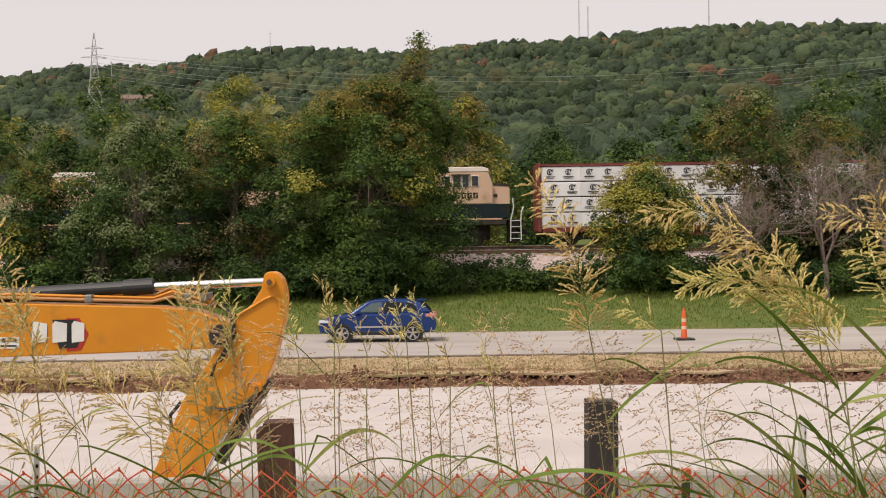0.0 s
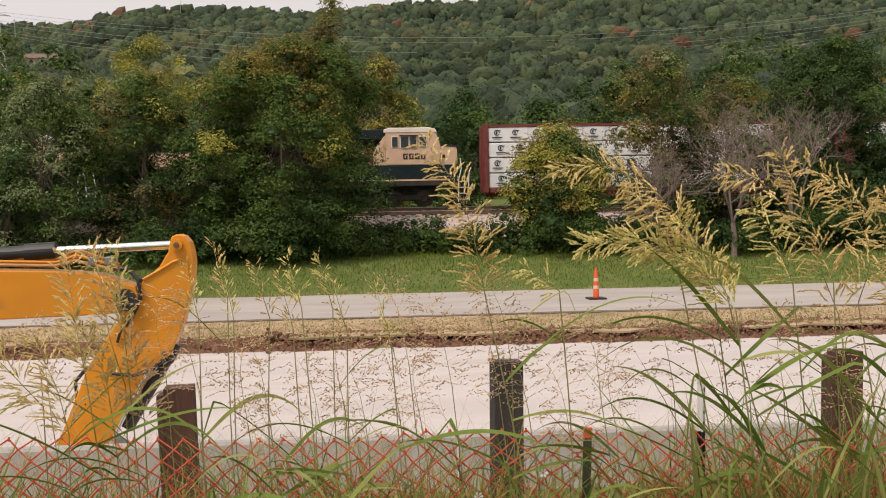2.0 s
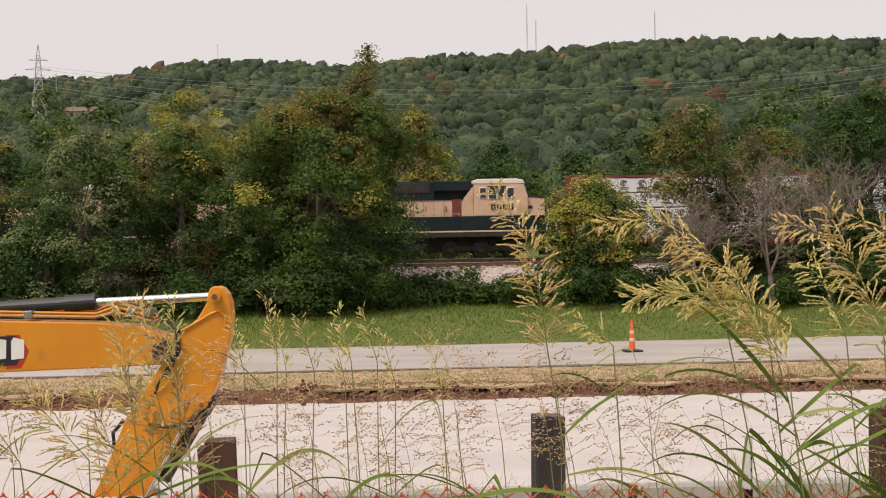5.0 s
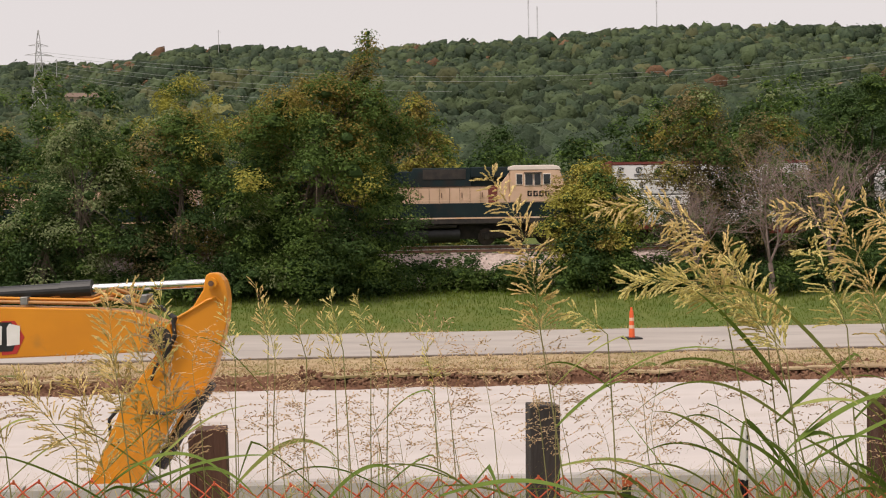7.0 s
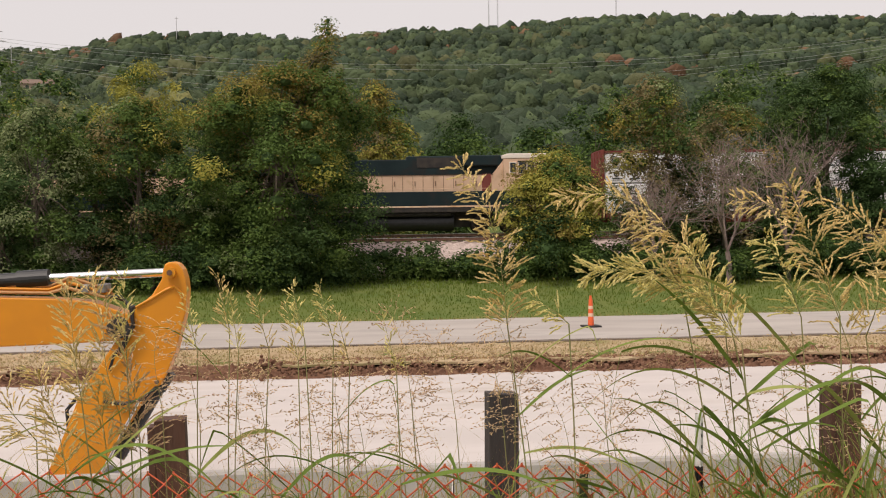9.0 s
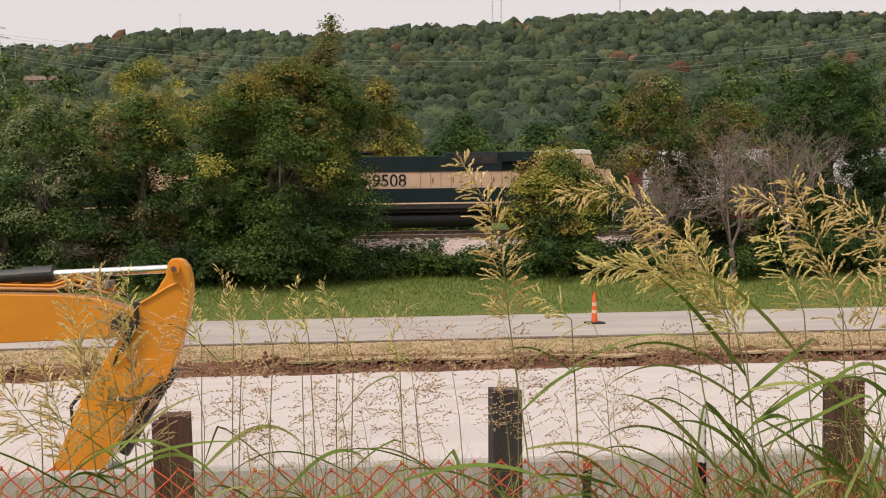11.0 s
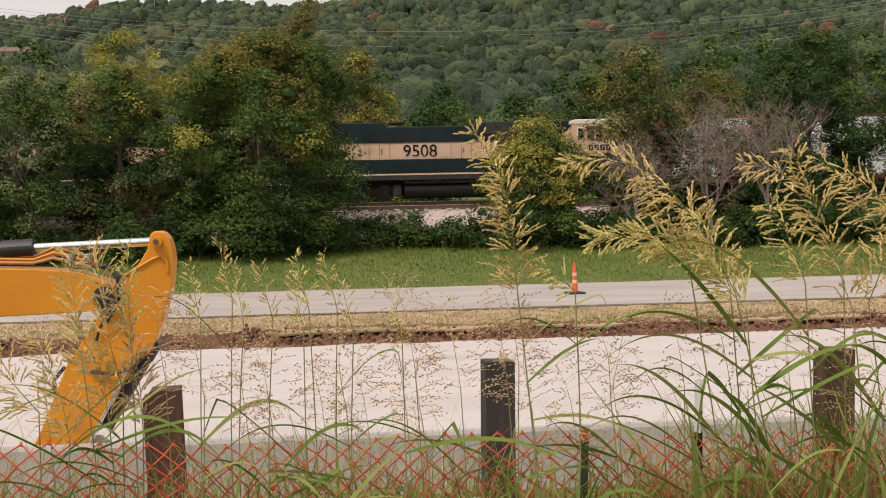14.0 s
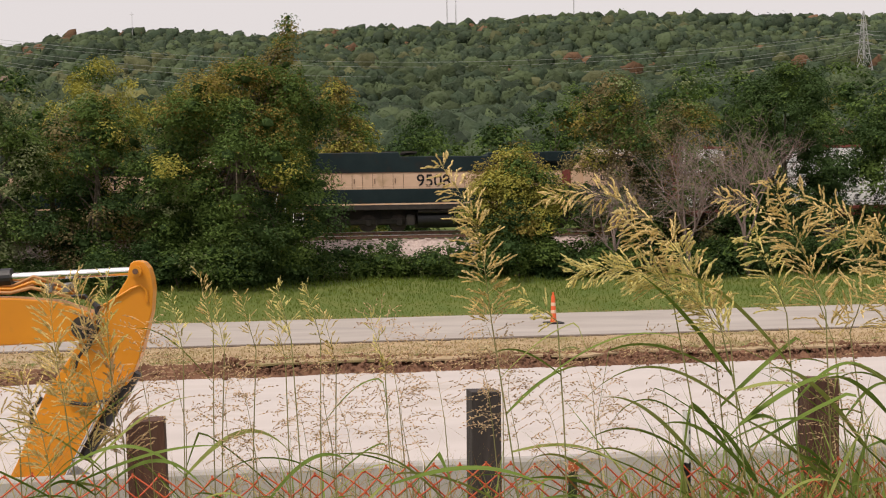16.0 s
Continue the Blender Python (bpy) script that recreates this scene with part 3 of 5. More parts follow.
def lumber_car(at):
    """Centre-beam flat car loaded with wrapped timber; x runs right from its end."""
    r = root("lumber_car", at, "oxide red centre-beam railway car loaded with timber", "railway car", "lumber cars of the train")
    bm = bmesh.new()
    box(bm, (0.3, -1.42, 0.78), (21.7, 1.42, 1.08), 0.03)
    box(bm, (0.2, -0.5, 0.55), (21.8, 0.5, 0.80))
    box(bm, (5, -1.35, 0.45), (17, 1.35, 0.78), 0.05)
    part("deck", bm, M["oxide"], r)
    for x in (0.0, 21.8):
        bm = bmesh.new()
        box(bm, (x, -1.45, 0.8), (x + 0.22, 1.45, 4.98), 0.03)
        for y in (-1.2, -0.4, 0.4, 1.2):
            box(bm, (x - 0.05, y - 0.07, 0.9), (x + 0.27, y + 0.07, 4.9))
        part("end_bulkhead", bm, M["oxide"], r)
    bm = bmesh.new()
    box(bm, (0.3, -0.06, 1.1), (21.7, 0.06, 4.9))
    box(bm, (0.2, -0.45, 4.84), (21.8, 0.45, 4.98), 0.02)
    box(bm, (0.2, -1.40, 4.82), (21.8, -1.30, 4.92))
    part("centre_beam", bm, M["oxide"], r)
    truck("truck", r, 3.0, 2, 0.42, 1.75)
    truck("truck", r, 19.0, 2, 0.42, 1.75)
    return r


def lumber_pack_meshes():
    bm = bmesh.new()
    box(bm, (0, -1.34, 0), (2.40, -0.10, 0.86), 0.035)
    bmesh.ops.subdivide_edges(bm, edges=[e for e in bm.edges if e.calc_length() > 0.5], cuts=3, use_grid_fill=True)
    for v in bm.verts:
        v.co.y += noise.noise(v.co * 2.1) * 0.018
        v.co.z += noise.noise(v.co * 1.7 + Vector((5, 1, 2))) * 0.012
    pack = bpy.data.meshes.new("lumber_pack")
    bm.to_mesh(pack)
    bm.free()
    pack.materials.append(M["wrap"])
    # a ring with a bar through it and two bars of small writing
    bm = bmesh.new()
    for cx in (0.52,):
        n, ro, ri, cz = 20, 0.18, 0.125, 0.52
        a = [bm.verts.new((cx + ro * math.cos(6.2832 * k / n), 0, cz + ro * math.sin(6.2832 * k / n))) for k in range(n)]
        b = [bm.verts.new((cx + ri * math.cos(6.2832 * k / n), 0, cz + ri * math.sin(6.2832 * k / n))) for k in range(n)]
        for k in range(n - 2):
            bm.faces.new((a[k], a[k + 1], b[k + 1], b[k]))
        for lo, hi in (((cx - 0.05, cz - 0.1), (cx + 0.03, cz + 0.09)), ((cx + 0.02, cz + 0.1), (cx + 0.24, cz + 0.15)), ((cx - 0.30, 0.2), (cx + 0.33, 0.26)), ((cx - 0.24, 0.12), (cx + 0.26, 0.145))):
            bm.faces.new([bm.verts.new((x, 0, z)) for x, z in ((lo[0], lo[1]), (hi[0], lo[1]), (hi[0], hi[1]), (lo[0], hi[1]))])
    mark = bpy.data.meshes.new("printed_mark")
    bm.to_mesh(mark)
    bm.free()
    mark.materials.append(M["ink"])
    return pack, mark


# ---- vegetation ----
def crown_mesh(rng, lobes, mats, leaf_size=0.15, fill=1.0, clump=0.42):
    """Leaf sprays on the shells of many lobes: (x, y, z, r, favoured material, material weights)."""
    P, N, S, I = [], [], [], []
    for x, y, z, r, mi, weights in lobes:
        nc = max(3, int(4.0 * r * r / (clump * clump)))
        d = rng.normal(size=(nc, 3)) + [0, 0, 0.25]
        d /= np.linalg.norm(d, axis=1, keepdims=True)
        c = d * (r * rng.uniform(0.62, 1.04, nc))[:, None] * [1.0, 1.0, 0.85] + [x, y, z]
        cr = clump * rng.uniform(0.65, 1.35, nc)
        k = np.maximum(5, fill * 3.4 * cr * cr / (leaf_size * leaf_size)).astype(int)
        own = np.repeat(np.arange(nc), k)
        m = len(own)
        e = rng.normal(size=(m, 3))
        e /= np.linalg.norm(e, axis=1, keepdims=True)
        q = e * (cr[own] * rng.random(m) ** 0.42)[:, None] * [1.25, 1.25, 0.62]
        q[:, 2] -= 0.42 * (q[:, 0] ** 2 + q[:, 1] ** 2) / cr[own]
        P.append(c[own] + q)
        N.append(e * 0.45 + d[own] * 0.55 + rng.normal(size=(m, 3)) * 0.26 + [0, 0, 0.75])
        S.append(leaf_size * rng.uniform(0.6, 1.4, m))
        I.append(np.where(rng.random(m) < 0.9, mi, rng.choice(len(mats), m, p=weights)))
    V, F = cards(rng, np.concatenate(P), np.concatenate(N), np.concatenate(S), 0.6)
    return quick("crown", V, F, mats, np.concatenate(I))


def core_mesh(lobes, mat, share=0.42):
    """Solid dark cores added inside the lobes to block light and darken the gaps."""
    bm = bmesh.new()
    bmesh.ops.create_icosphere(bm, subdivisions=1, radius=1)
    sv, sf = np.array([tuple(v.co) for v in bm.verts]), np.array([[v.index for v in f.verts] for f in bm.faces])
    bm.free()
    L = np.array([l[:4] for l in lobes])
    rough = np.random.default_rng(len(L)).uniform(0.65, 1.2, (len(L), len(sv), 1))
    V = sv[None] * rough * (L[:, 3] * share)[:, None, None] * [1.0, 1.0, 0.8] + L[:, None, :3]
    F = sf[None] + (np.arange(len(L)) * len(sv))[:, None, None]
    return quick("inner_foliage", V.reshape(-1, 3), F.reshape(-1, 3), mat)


def limbs(bm, rng, base, lobes, r0, trunk_top):
    top = Vector((base[0] + rng.normal() * 0.2, base[1], trunk_top))
    mid = Vector(base).lerp(top, 0.5) + Vector((rng.normal() * 0.12, 0, 0))
    pipe(bm, [base, mid, top], [r0, r0 * 0.78, r0 * 0.5], 9)
    for x, y, z, r, _, _ in lobes:
        if rng.random() < 0.3:
            f = rng.uniform(0.45, 1.0)
            a = Vector(base).lerp(top, f)
            b = Vector((x, y, z))
            pipe(bm, [a, a.lerp(b, 0.5) + Vector((0, 0, 0.25)), b], [r0 * 0.28, r0 * 0.16, r0 * 0.05], 5)


def tree(name, x, y, height, width, mats, weights, label, seed, low=0.08, leaf_size=0.155, fill=1.0, nlobe=40, peak=None, full=2.6, belly=0.35, foot=0.75, r0=0.2, clump=0.50, core=0.38, turn=1.2, group="trees along the railway"):
    """A broadleaf tree: lobes fill an egg of that height and width; peak: x of a pointed leader."""
    rng = np.random.default_rng(seed)
    z0 = float(land(x, y))
    r = root(name, pose(x, y, z0), label, "tree", group)
    lobes = []
    dome = height * (0.82 if peak is not None else 1.0)
    nlobe = int(nlobe * 1.55)
    for k in range(nlobe):
        f = (k + rng.random()) / nlobe
        up = max(0.0, (f - belly) / (1.02 - belly))
        shape = foot + (1 - foot) * f / belly if f < belly else max(0.06, 1 - up ** full) ** 0.55
        lr = min(width, 8.5) * rng.uniform(0.105, 0.165) * (0.75 + 0.3 * shape)
        a = rng.uniform(0, 6.283)
        rr = max(0.0, rng.uniform(0.2, 1.0) ** 0.45 * (width * 0.5 * shape * rng.uniform(0.85, 1.08) - lr * 0.6))
        z = dome * (low + (1 - low) * f) - lr * 0.75
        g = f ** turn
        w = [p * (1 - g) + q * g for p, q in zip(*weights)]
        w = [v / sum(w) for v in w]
        px = math.cos(a) * rr + (0 if peak is None else peak * 0.35 * max(0.0, f - 0.4))
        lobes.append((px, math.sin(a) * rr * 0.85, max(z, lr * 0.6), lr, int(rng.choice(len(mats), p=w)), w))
    if peak is not None:
        w = [0.0, 0.34, 0.0, 0.48, 0.08, 0.10]
        for k in range(16):
            q = k / 15
            lobes.append((peak * (0.80 + 0.25 * q) + rng.normal() * 0.75 * (1 - q), rng.normal() * 0.5, height * (0.70 + 0.275 * q), width * (0.075 - 0.043 * q), int(rng.choice(len(mats), p=w)), w))
    bm = bmesh.new()
    limbs(bm, rng, (0, 0, -0.2), lobes, r0, height * 0.62)
    part("trunk", bm, M["bark"], r, "grey brown trunk and limbs")
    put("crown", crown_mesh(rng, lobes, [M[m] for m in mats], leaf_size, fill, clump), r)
    # solid dark cores, added so that the gaps between leaves fall into shade
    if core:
        put("inner_foliage", core_mesh(lobes, M["leaf_dark"], core), r, "added dark core shading the gaps of the crown")
    return r


GREEN = ["leaf_dark", "leaf_mid", "leaf_light", "leaf_gold", "leaf_yellow", "leaf_brown"]


def trees():
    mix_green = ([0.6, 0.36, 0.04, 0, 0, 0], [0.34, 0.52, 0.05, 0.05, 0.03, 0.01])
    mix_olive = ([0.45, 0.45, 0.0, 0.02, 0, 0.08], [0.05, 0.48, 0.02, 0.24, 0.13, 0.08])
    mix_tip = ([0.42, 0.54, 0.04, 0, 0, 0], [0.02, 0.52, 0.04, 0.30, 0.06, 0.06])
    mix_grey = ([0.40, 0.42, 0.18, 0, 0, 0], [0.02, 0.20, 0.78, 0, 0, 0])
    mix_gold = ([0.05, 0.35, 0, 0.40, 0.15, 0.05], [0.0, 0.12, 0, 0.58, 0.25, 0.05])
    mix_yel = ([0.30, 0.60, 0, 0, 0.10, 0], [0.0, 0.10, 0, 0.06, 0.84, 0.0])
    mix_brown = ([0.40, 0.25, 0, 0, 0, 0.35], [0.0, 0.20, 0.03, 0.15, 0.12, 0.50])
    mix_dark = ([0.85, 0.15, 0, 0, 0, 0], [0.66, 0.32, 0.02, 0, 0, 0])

    def T(x, y, height, width, **more):
        tree("broadleaf_tree", x, y, height, width, GREEN, **more)

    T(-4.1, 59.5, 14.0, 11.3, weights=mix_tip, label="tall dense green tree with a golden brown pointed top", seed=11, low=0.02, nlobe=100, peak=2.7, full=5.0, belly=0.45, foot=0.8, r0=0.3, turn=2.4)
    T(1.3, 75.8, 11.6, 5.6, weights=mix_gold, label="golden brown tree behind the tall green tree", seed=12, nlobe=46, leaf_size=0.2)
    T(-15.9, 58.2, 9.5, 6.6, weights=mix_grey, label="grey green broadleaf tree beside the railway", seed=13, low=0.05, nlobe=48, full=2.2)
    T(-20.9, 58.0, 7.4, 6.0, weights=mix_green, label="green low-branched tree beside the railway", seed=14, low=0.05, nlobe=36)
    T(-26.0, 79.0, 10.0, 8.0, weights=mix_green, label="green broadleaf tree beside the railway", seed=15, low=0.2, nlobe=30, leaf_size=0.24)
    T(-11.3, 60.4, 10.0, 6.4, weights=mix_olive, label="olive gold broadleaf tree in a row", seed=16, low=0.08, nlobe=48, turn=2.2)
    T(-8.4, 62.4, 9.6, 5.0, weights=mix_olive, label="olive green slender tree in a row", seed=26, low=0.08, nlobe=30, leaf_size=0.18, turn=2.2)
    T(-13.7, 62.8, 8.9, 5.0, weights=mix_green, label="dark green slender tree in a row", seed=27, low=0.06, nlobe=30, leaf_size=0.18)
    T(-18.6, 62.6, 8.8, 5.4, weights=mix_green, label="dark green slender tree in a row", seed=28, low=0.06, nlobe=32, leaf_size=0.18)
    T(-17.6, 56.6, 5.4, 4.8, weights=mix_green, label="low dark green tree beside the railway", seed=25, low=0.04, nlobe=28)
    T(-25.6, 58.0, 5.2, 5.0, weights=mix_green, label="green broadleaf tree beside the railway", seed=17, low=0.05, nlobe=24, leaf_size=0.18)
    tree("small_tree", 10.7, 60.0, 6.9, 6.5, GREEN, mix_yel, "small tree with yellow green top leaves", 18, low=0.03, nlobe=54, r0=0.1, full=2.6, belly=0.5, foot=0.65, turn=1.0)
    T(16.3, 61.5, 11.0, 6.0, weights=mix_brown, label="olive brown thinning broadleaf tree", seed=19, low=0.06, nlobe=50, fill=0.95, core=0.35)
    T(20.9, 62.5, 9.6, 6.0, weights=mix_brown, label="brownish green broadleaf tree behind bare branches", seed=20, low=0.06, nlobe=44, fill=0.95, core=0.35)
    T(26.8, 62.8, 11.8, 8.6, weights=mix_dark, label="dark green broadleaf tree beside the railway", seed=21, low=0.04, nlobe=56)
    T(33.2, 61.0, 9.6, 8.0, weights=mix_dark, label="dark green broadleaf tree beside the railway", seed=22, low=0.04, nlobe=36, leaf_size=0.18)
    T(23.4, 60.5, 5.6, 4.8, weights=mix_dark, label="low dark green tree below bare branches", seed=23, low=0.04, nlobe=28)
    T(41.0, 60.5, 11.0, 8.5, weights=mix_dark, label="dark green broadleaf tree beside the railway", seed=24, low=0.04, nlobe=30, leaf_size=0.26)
    # behind the rails
    rng = np.random.default_rng(77)
    spots = [(-55, 90, 13, 11), (-47, 84, 13, 10), (-40, 96, 15, 11), (-33, 85, 12, 10), (-26, 98, 15, 12), (-21.6, 120, 17.5, 13), (-17, 88, 12, 9), (-8, 95, 12, 10), (3.1, 84, 9.8, 5.6), (9, 100, 9.5, 9), (15, 92, 10.0, 8), (21, 99, 12, 10), (28, 88, 12.5, 10), (36, 95, 14, 11), (44, 86, 13, 10), (52, 96, 14, 11), (60, 90, 13, 11), (-4, 112, 13, 11), (27, 112, 14, 11), (12, 118, 12, 10), (-36, 118, 18, 13), (-50, 116, 18, 14), (40, 116, 17, 13), (56, 118, 17, 13)]
    for i, (x, y, h, w) in enumerate(spots):
        yellow = i == 5
        bright = i in (5, 8)
        mix = ([0.0, 0.2, 0.0, 0, 0.8, 0], [0.0, 0.05, 0.0, 0, 0.95, 0]) if yellow else ([0.2, 0.6, 0.1, 0, 0.1, 0], [0.1, 0.58, 0.12, 0.06, 0.14, 0]) if x < -15 else ([0.0, 0.75, 0.0, 0, 0.25, 0], [0.0, 0.50, 0.0, 0, 0.50, 0]) if i == 8 else (mix_green if rng.random() < 0.55 else mix_dark)
        T(x, y, h, w, weights=mix, label="yellow green tree behind the railway" if yellow else "green broadleaf tree behind the railway", seed=100 + i, low=0.05, nlobe=40 if bright else 26, leaf_size=0.28 if bright else 0.34, clump=0.75, fill=1.2 if bright else 0.9, core=0.0 if bright else 0.36, group="trees behind the railway")


def bushes():
    rng = np.random.default_rng(5)
    rows = [(2.9, 60.4, 2.1, 2.2), (5.4, 60.2, 1.35, 1.9), (0.0, 59.0, 1.7, 1.9), (7.4, 59.6, 1.8, 1.9), (13.5, 59.0, 2.2, 2.3), (16.0, 58.5, 1.9, 2.2), (-7.0, 58.0, 2.6, 2.4), (-10.2, 57.6, 2.2, 2.2), (-15.5, 57.2, 2.2, 2.4), (-20.8, 57.4, 2.6, 2.6), (-24.2, 57.6, 2.2, 2.4), (20.8, 57.6, 2.0, 2.4), (23.8, 58.6, 2.4, 2.4), (27.0, 58.4, 2.6, 2.6), (31.0, 58.0, 2.6, 2.6), (10.4, 58.6, 2.4, 2.4), (35, 58, 2.6, 2.6), (-31, 57.5, 2.4, 2.6)]
    for x, y, h, w in rows:
        z0 = float(land(x, y))
        r = root("bush", pose(x, y, z0), "dense dark green leafy bush at the wood edge", "bush", "bushes at the wood edge")
        mix = [0.25, 0.75] if -1 < x < 8 else [0.5, 0.5]
        lobes = [(rng.normal() * w * 0.5, rng.normal() * w * 0.3, rng.uniform(0.15, 0.8) * h, w * rng.uniform(0.22, 0.36), int(rng.choice(2, p=mix)), mix) for _ in range(22)]
        put("crown", crown_mesh(rng, lobes, [M["leaf_dark"], M["leaf_mid"]], 0.17, 1.0, 0.36), r)
        # the same added light-blocking core for the bush
        put("inner_foliage", core_mesh(lobes, M["leaf_dark"]), r, "added dark core shading the gaps of the crown")
        bm = bmesh.new()
        for _ in range(4):
            pipe(bm, [(rng.normal() * 0.1, rng.normal() * 0.1, -0.15), (rng.normal() * 0.3, 0, h * 0.3), (rng.normal() * w * 0.3, rng.normal() * 0.3, h * 0.6)], [0.04, 0.03, 0.015], 5)
        part("stem", bm, M["bark"], r)


def bare_tree(x, y, height, spread, seed, label):
    """Leafless branching tree."""
    rng = np.random.default_rng(seed)
    r = root("bare_tree", pose(x, y, float(land(x, y))), label, "tree", "bare trees")
    bm = bmesh.new()

    def grow(p, d, length, rad, depth):
        q = p + d * length
        mid = p.lerp(q, 0.5) + Vector(rng.normal(size=3)) * length * 0.06
        if depth < 4:
            pipe(bm, [p, mid, q], [rad, rad * 0.85, rad * 0.65], 5 if depth < 3 else 3)
        else:
            tube(bm, p, q, rad, rad * 0.6, 3, False)
        if depth >= 5 or length < 0.12:
            return
        for _ in range(3):
            e = (d + Vector(rng.normal(size=3) * [0.62, 0.45, 0.42]) + Vector((0, 0, 0.12))).normalized()
            grow(q if rng.random() < 0.6 else mid, e, length * rng.uniform(0.62, 0.86), rad * 0.58, depth + 1)

    pipe(bm, [(0, 0, -0.2), (0.05, 0, height * 0.12), (-0.05, 0, height * 0.2)], [0.17, 0.14, 0.12], 7)
    for k in range(4):
        d = Vector((spread * (k - 1.5) * 0.6 + rng.normal() * 0.08, rng.normal() * 0.15, 1)).normalized()
        grow(Vector((-0.05, 0, height * 0.2)), d, height * 0.235, 0.062, 0)
    part("branch", bm, M["deadwood"], r)
    return r


FAR = ("far_dark", "far_mid", "far_olive", "far_yellow", "far_red")


def hill_wood():
    """The far wood: every crown a cluster of coarse leaf clumps."""
    rng = np.random.default_rng(21)
    P = []
    y = 128.0
    while y < 935:
        step = 5.6 + y * 0.0031
        half0, half1 = -0.42 * y - 16, 0.55 * y + 16
        xs = np.arange(half0, half1, step * 1.02)
        xs = xs + rng.uniform(-0.4, 0.4, len(xs)) * step
        ys = y + rng.uniform(-0.45, 0.45, len(xs)) * step
        P.append(np.stack([xs, ys, np.full(len(xs), step)], 1))
        y += step * 0.82
    P = np.concatenate(P)
    n = len(P)
    z = land(P[:, 0], P[:, 1])
    R = P[:, 2] * rng.uniform(0.36, 0.80, n)
    H = R * rng.uniform(0.85, 1.30, n)
    patch = np.array([noise.noise(Vector((a * 0.012, b * 0.012, 0.3))) for a, b in P[:, :2]])
    patch2 = np.array([noise.noise(Vector((a * 0.006 + 9, b * 0.02, 4.3))) for a, b in P[:, :2]])
    left = P[:, 0] < -0.02 * P[:, 1]
    u = rng.random(n) + patch * 0.35 + 0.30 * (left & (P[:, 1] < 400)) - 0.35 * (~left & (P[:, 1] < 330))
    mi = np.select([u < 0.46, u < 0.94, u < 1.18], [0, 1, 2], 3)
    mi = np.where((patch2 > 0.30) & (rng.random(n) < 0.13), 4, mi)
    mi = np.where(rng.random(n) < 0.003, 4, mi)
    # lumpy rounded crowns, each without its hidden underside and back
    C = np.stack([P[:, 0], P[:, 1], z + H * 0.55 + 2.0], 1)
    pick = np.where(P[:, 1] < 500, rng.integers(0, 4, n), rng.integers(4, 10, n))
    VV, FF, II, off = [], [], [], 0
    for q in range(10):
        bm = bmesh.new()
        bmesh.ops.create_icosphere(bm, subdivisions=2, radius=1)
        o = Vector((q * 7.1, 2.0, 1.0))
        for v in bm.verts:
            v.co *= 0.86 + 0.42 * noise.noise(v.co * 1.6 + o) + 0.42 * noise.noise(v.co * 3.1 + o)
        bmesh.ops.delete(bm, geom=[f for f in bm.faces if f.calc_center_median().z < -0.3 or f.calc_center_median().y > 0.45], context="FACES")
        bm.verts.index_update()
        sv, sf = np.array([tuple(v.co) for v in bm.verts]), np.array([[v.index for v in f.verts] for f in bm.faces])
        bm.free()
        w = np.where(pick == q)[0]
        VV.append((sv[None] * np.stack([R, R, H], 1)[w][:, None, :] + C[w][:, None, :]).reshape(-1, 3))
        FF.append((sf[None] + (np.arange(len(w)) * len(sv))[:, None, None] + off).reshape(-1, 3))
        II.append(np.repeat(mi[w], len(sf)))
        off += len(w) * len(sv)
    me = quick("wood_crowns", np.concatenate(VV), np.concatenate(FF), [M[m] for m in FAR], np.concatenate(II), True)
    tagged(put("hill_wood_crowns", me), "rounded mixed green tree crowns on the hill", "wood", kind="stuff")
    # leaf clumps over them, of about one apparent size
    size1 = np.clip(P[:, 1] * 0.0026, 0.6, 2.1)
    k = np.clip(0.55 * R * H / (size1 * size1 * 0.4), 4, 50).astype(int)
    own = np.repeat(np.arange(n), k)
    m = len(own)
    d = rng.normal(size=(m, 3))
    d[:, 2] = np.abs(d[:, 2]) - 0.2
    d[:, 1] = np.where(d[:, 1] > 0.6, -d[:, 1], d[:, 1])
    d /= np.linalg.norm(d, axis=1, keepdims=True)
    bump = 1 + 0.16 * np.sin(d[:, 0] * 6 + P[own, 0]) * np.sin(d[:, 2] * 6 + P[own, 1])
    pos = d * (rng.uniform(0.80, 1.0, m) * np.where(P[own, 1] > 840, 0.86, 1.0) * bump)[:, None] * np.stack([R, R, H], 1)[own] + C[own]
    V, F = cards(rng, pos, d + rng.normal(size=(m, 3)) * 0.33 + [0, 0, 0.15], size1[own] * rng.uniform(0.6, 1.3, m), 0.7)
    me = quick("hill_wood", V, F, [M[q] for q in FAR], mi[own])
    tagged(put("hill_wood", me), "dense mixed green autumn wood covering the hill", "wood", kind="stuff")


trees()
bushes()
bare_tree(18.9, 56.4, 8.4, 0.62, 3, "leafless pinkish grey tree at the wood edge")
bare_tree(22.4, 57.4, 8.8, 0.4, 4, "leafless pinkish grey tree at the wood edge")
bare_tree(15.4, 57.6, 6.2, 0.45, 8, "leafless grey sapling at the wood edge")
hill_wood()

# mown meadow in front of the wood
rng = np.random.default_rng(31)
n = 34000
gx, gy = rng.uniform(-30, 42, n), rng.uniform(50.0, 60.5, n)
scatter_blades("meadow_grass", rng, gx, gy, land(gx, gy) - 0.02, rng.uniform(0.06, 0.15, n) * (0.7 + 0.14 * (gy - 50)), np.full(n, 0.04), M["turf"], label="green mown grass before the wood")
n = 15000
gx, gy = rng.uniform(-20, 28, n), 39.0 - rng.uniform(0, 1, n) ** 0.8 * 5.1
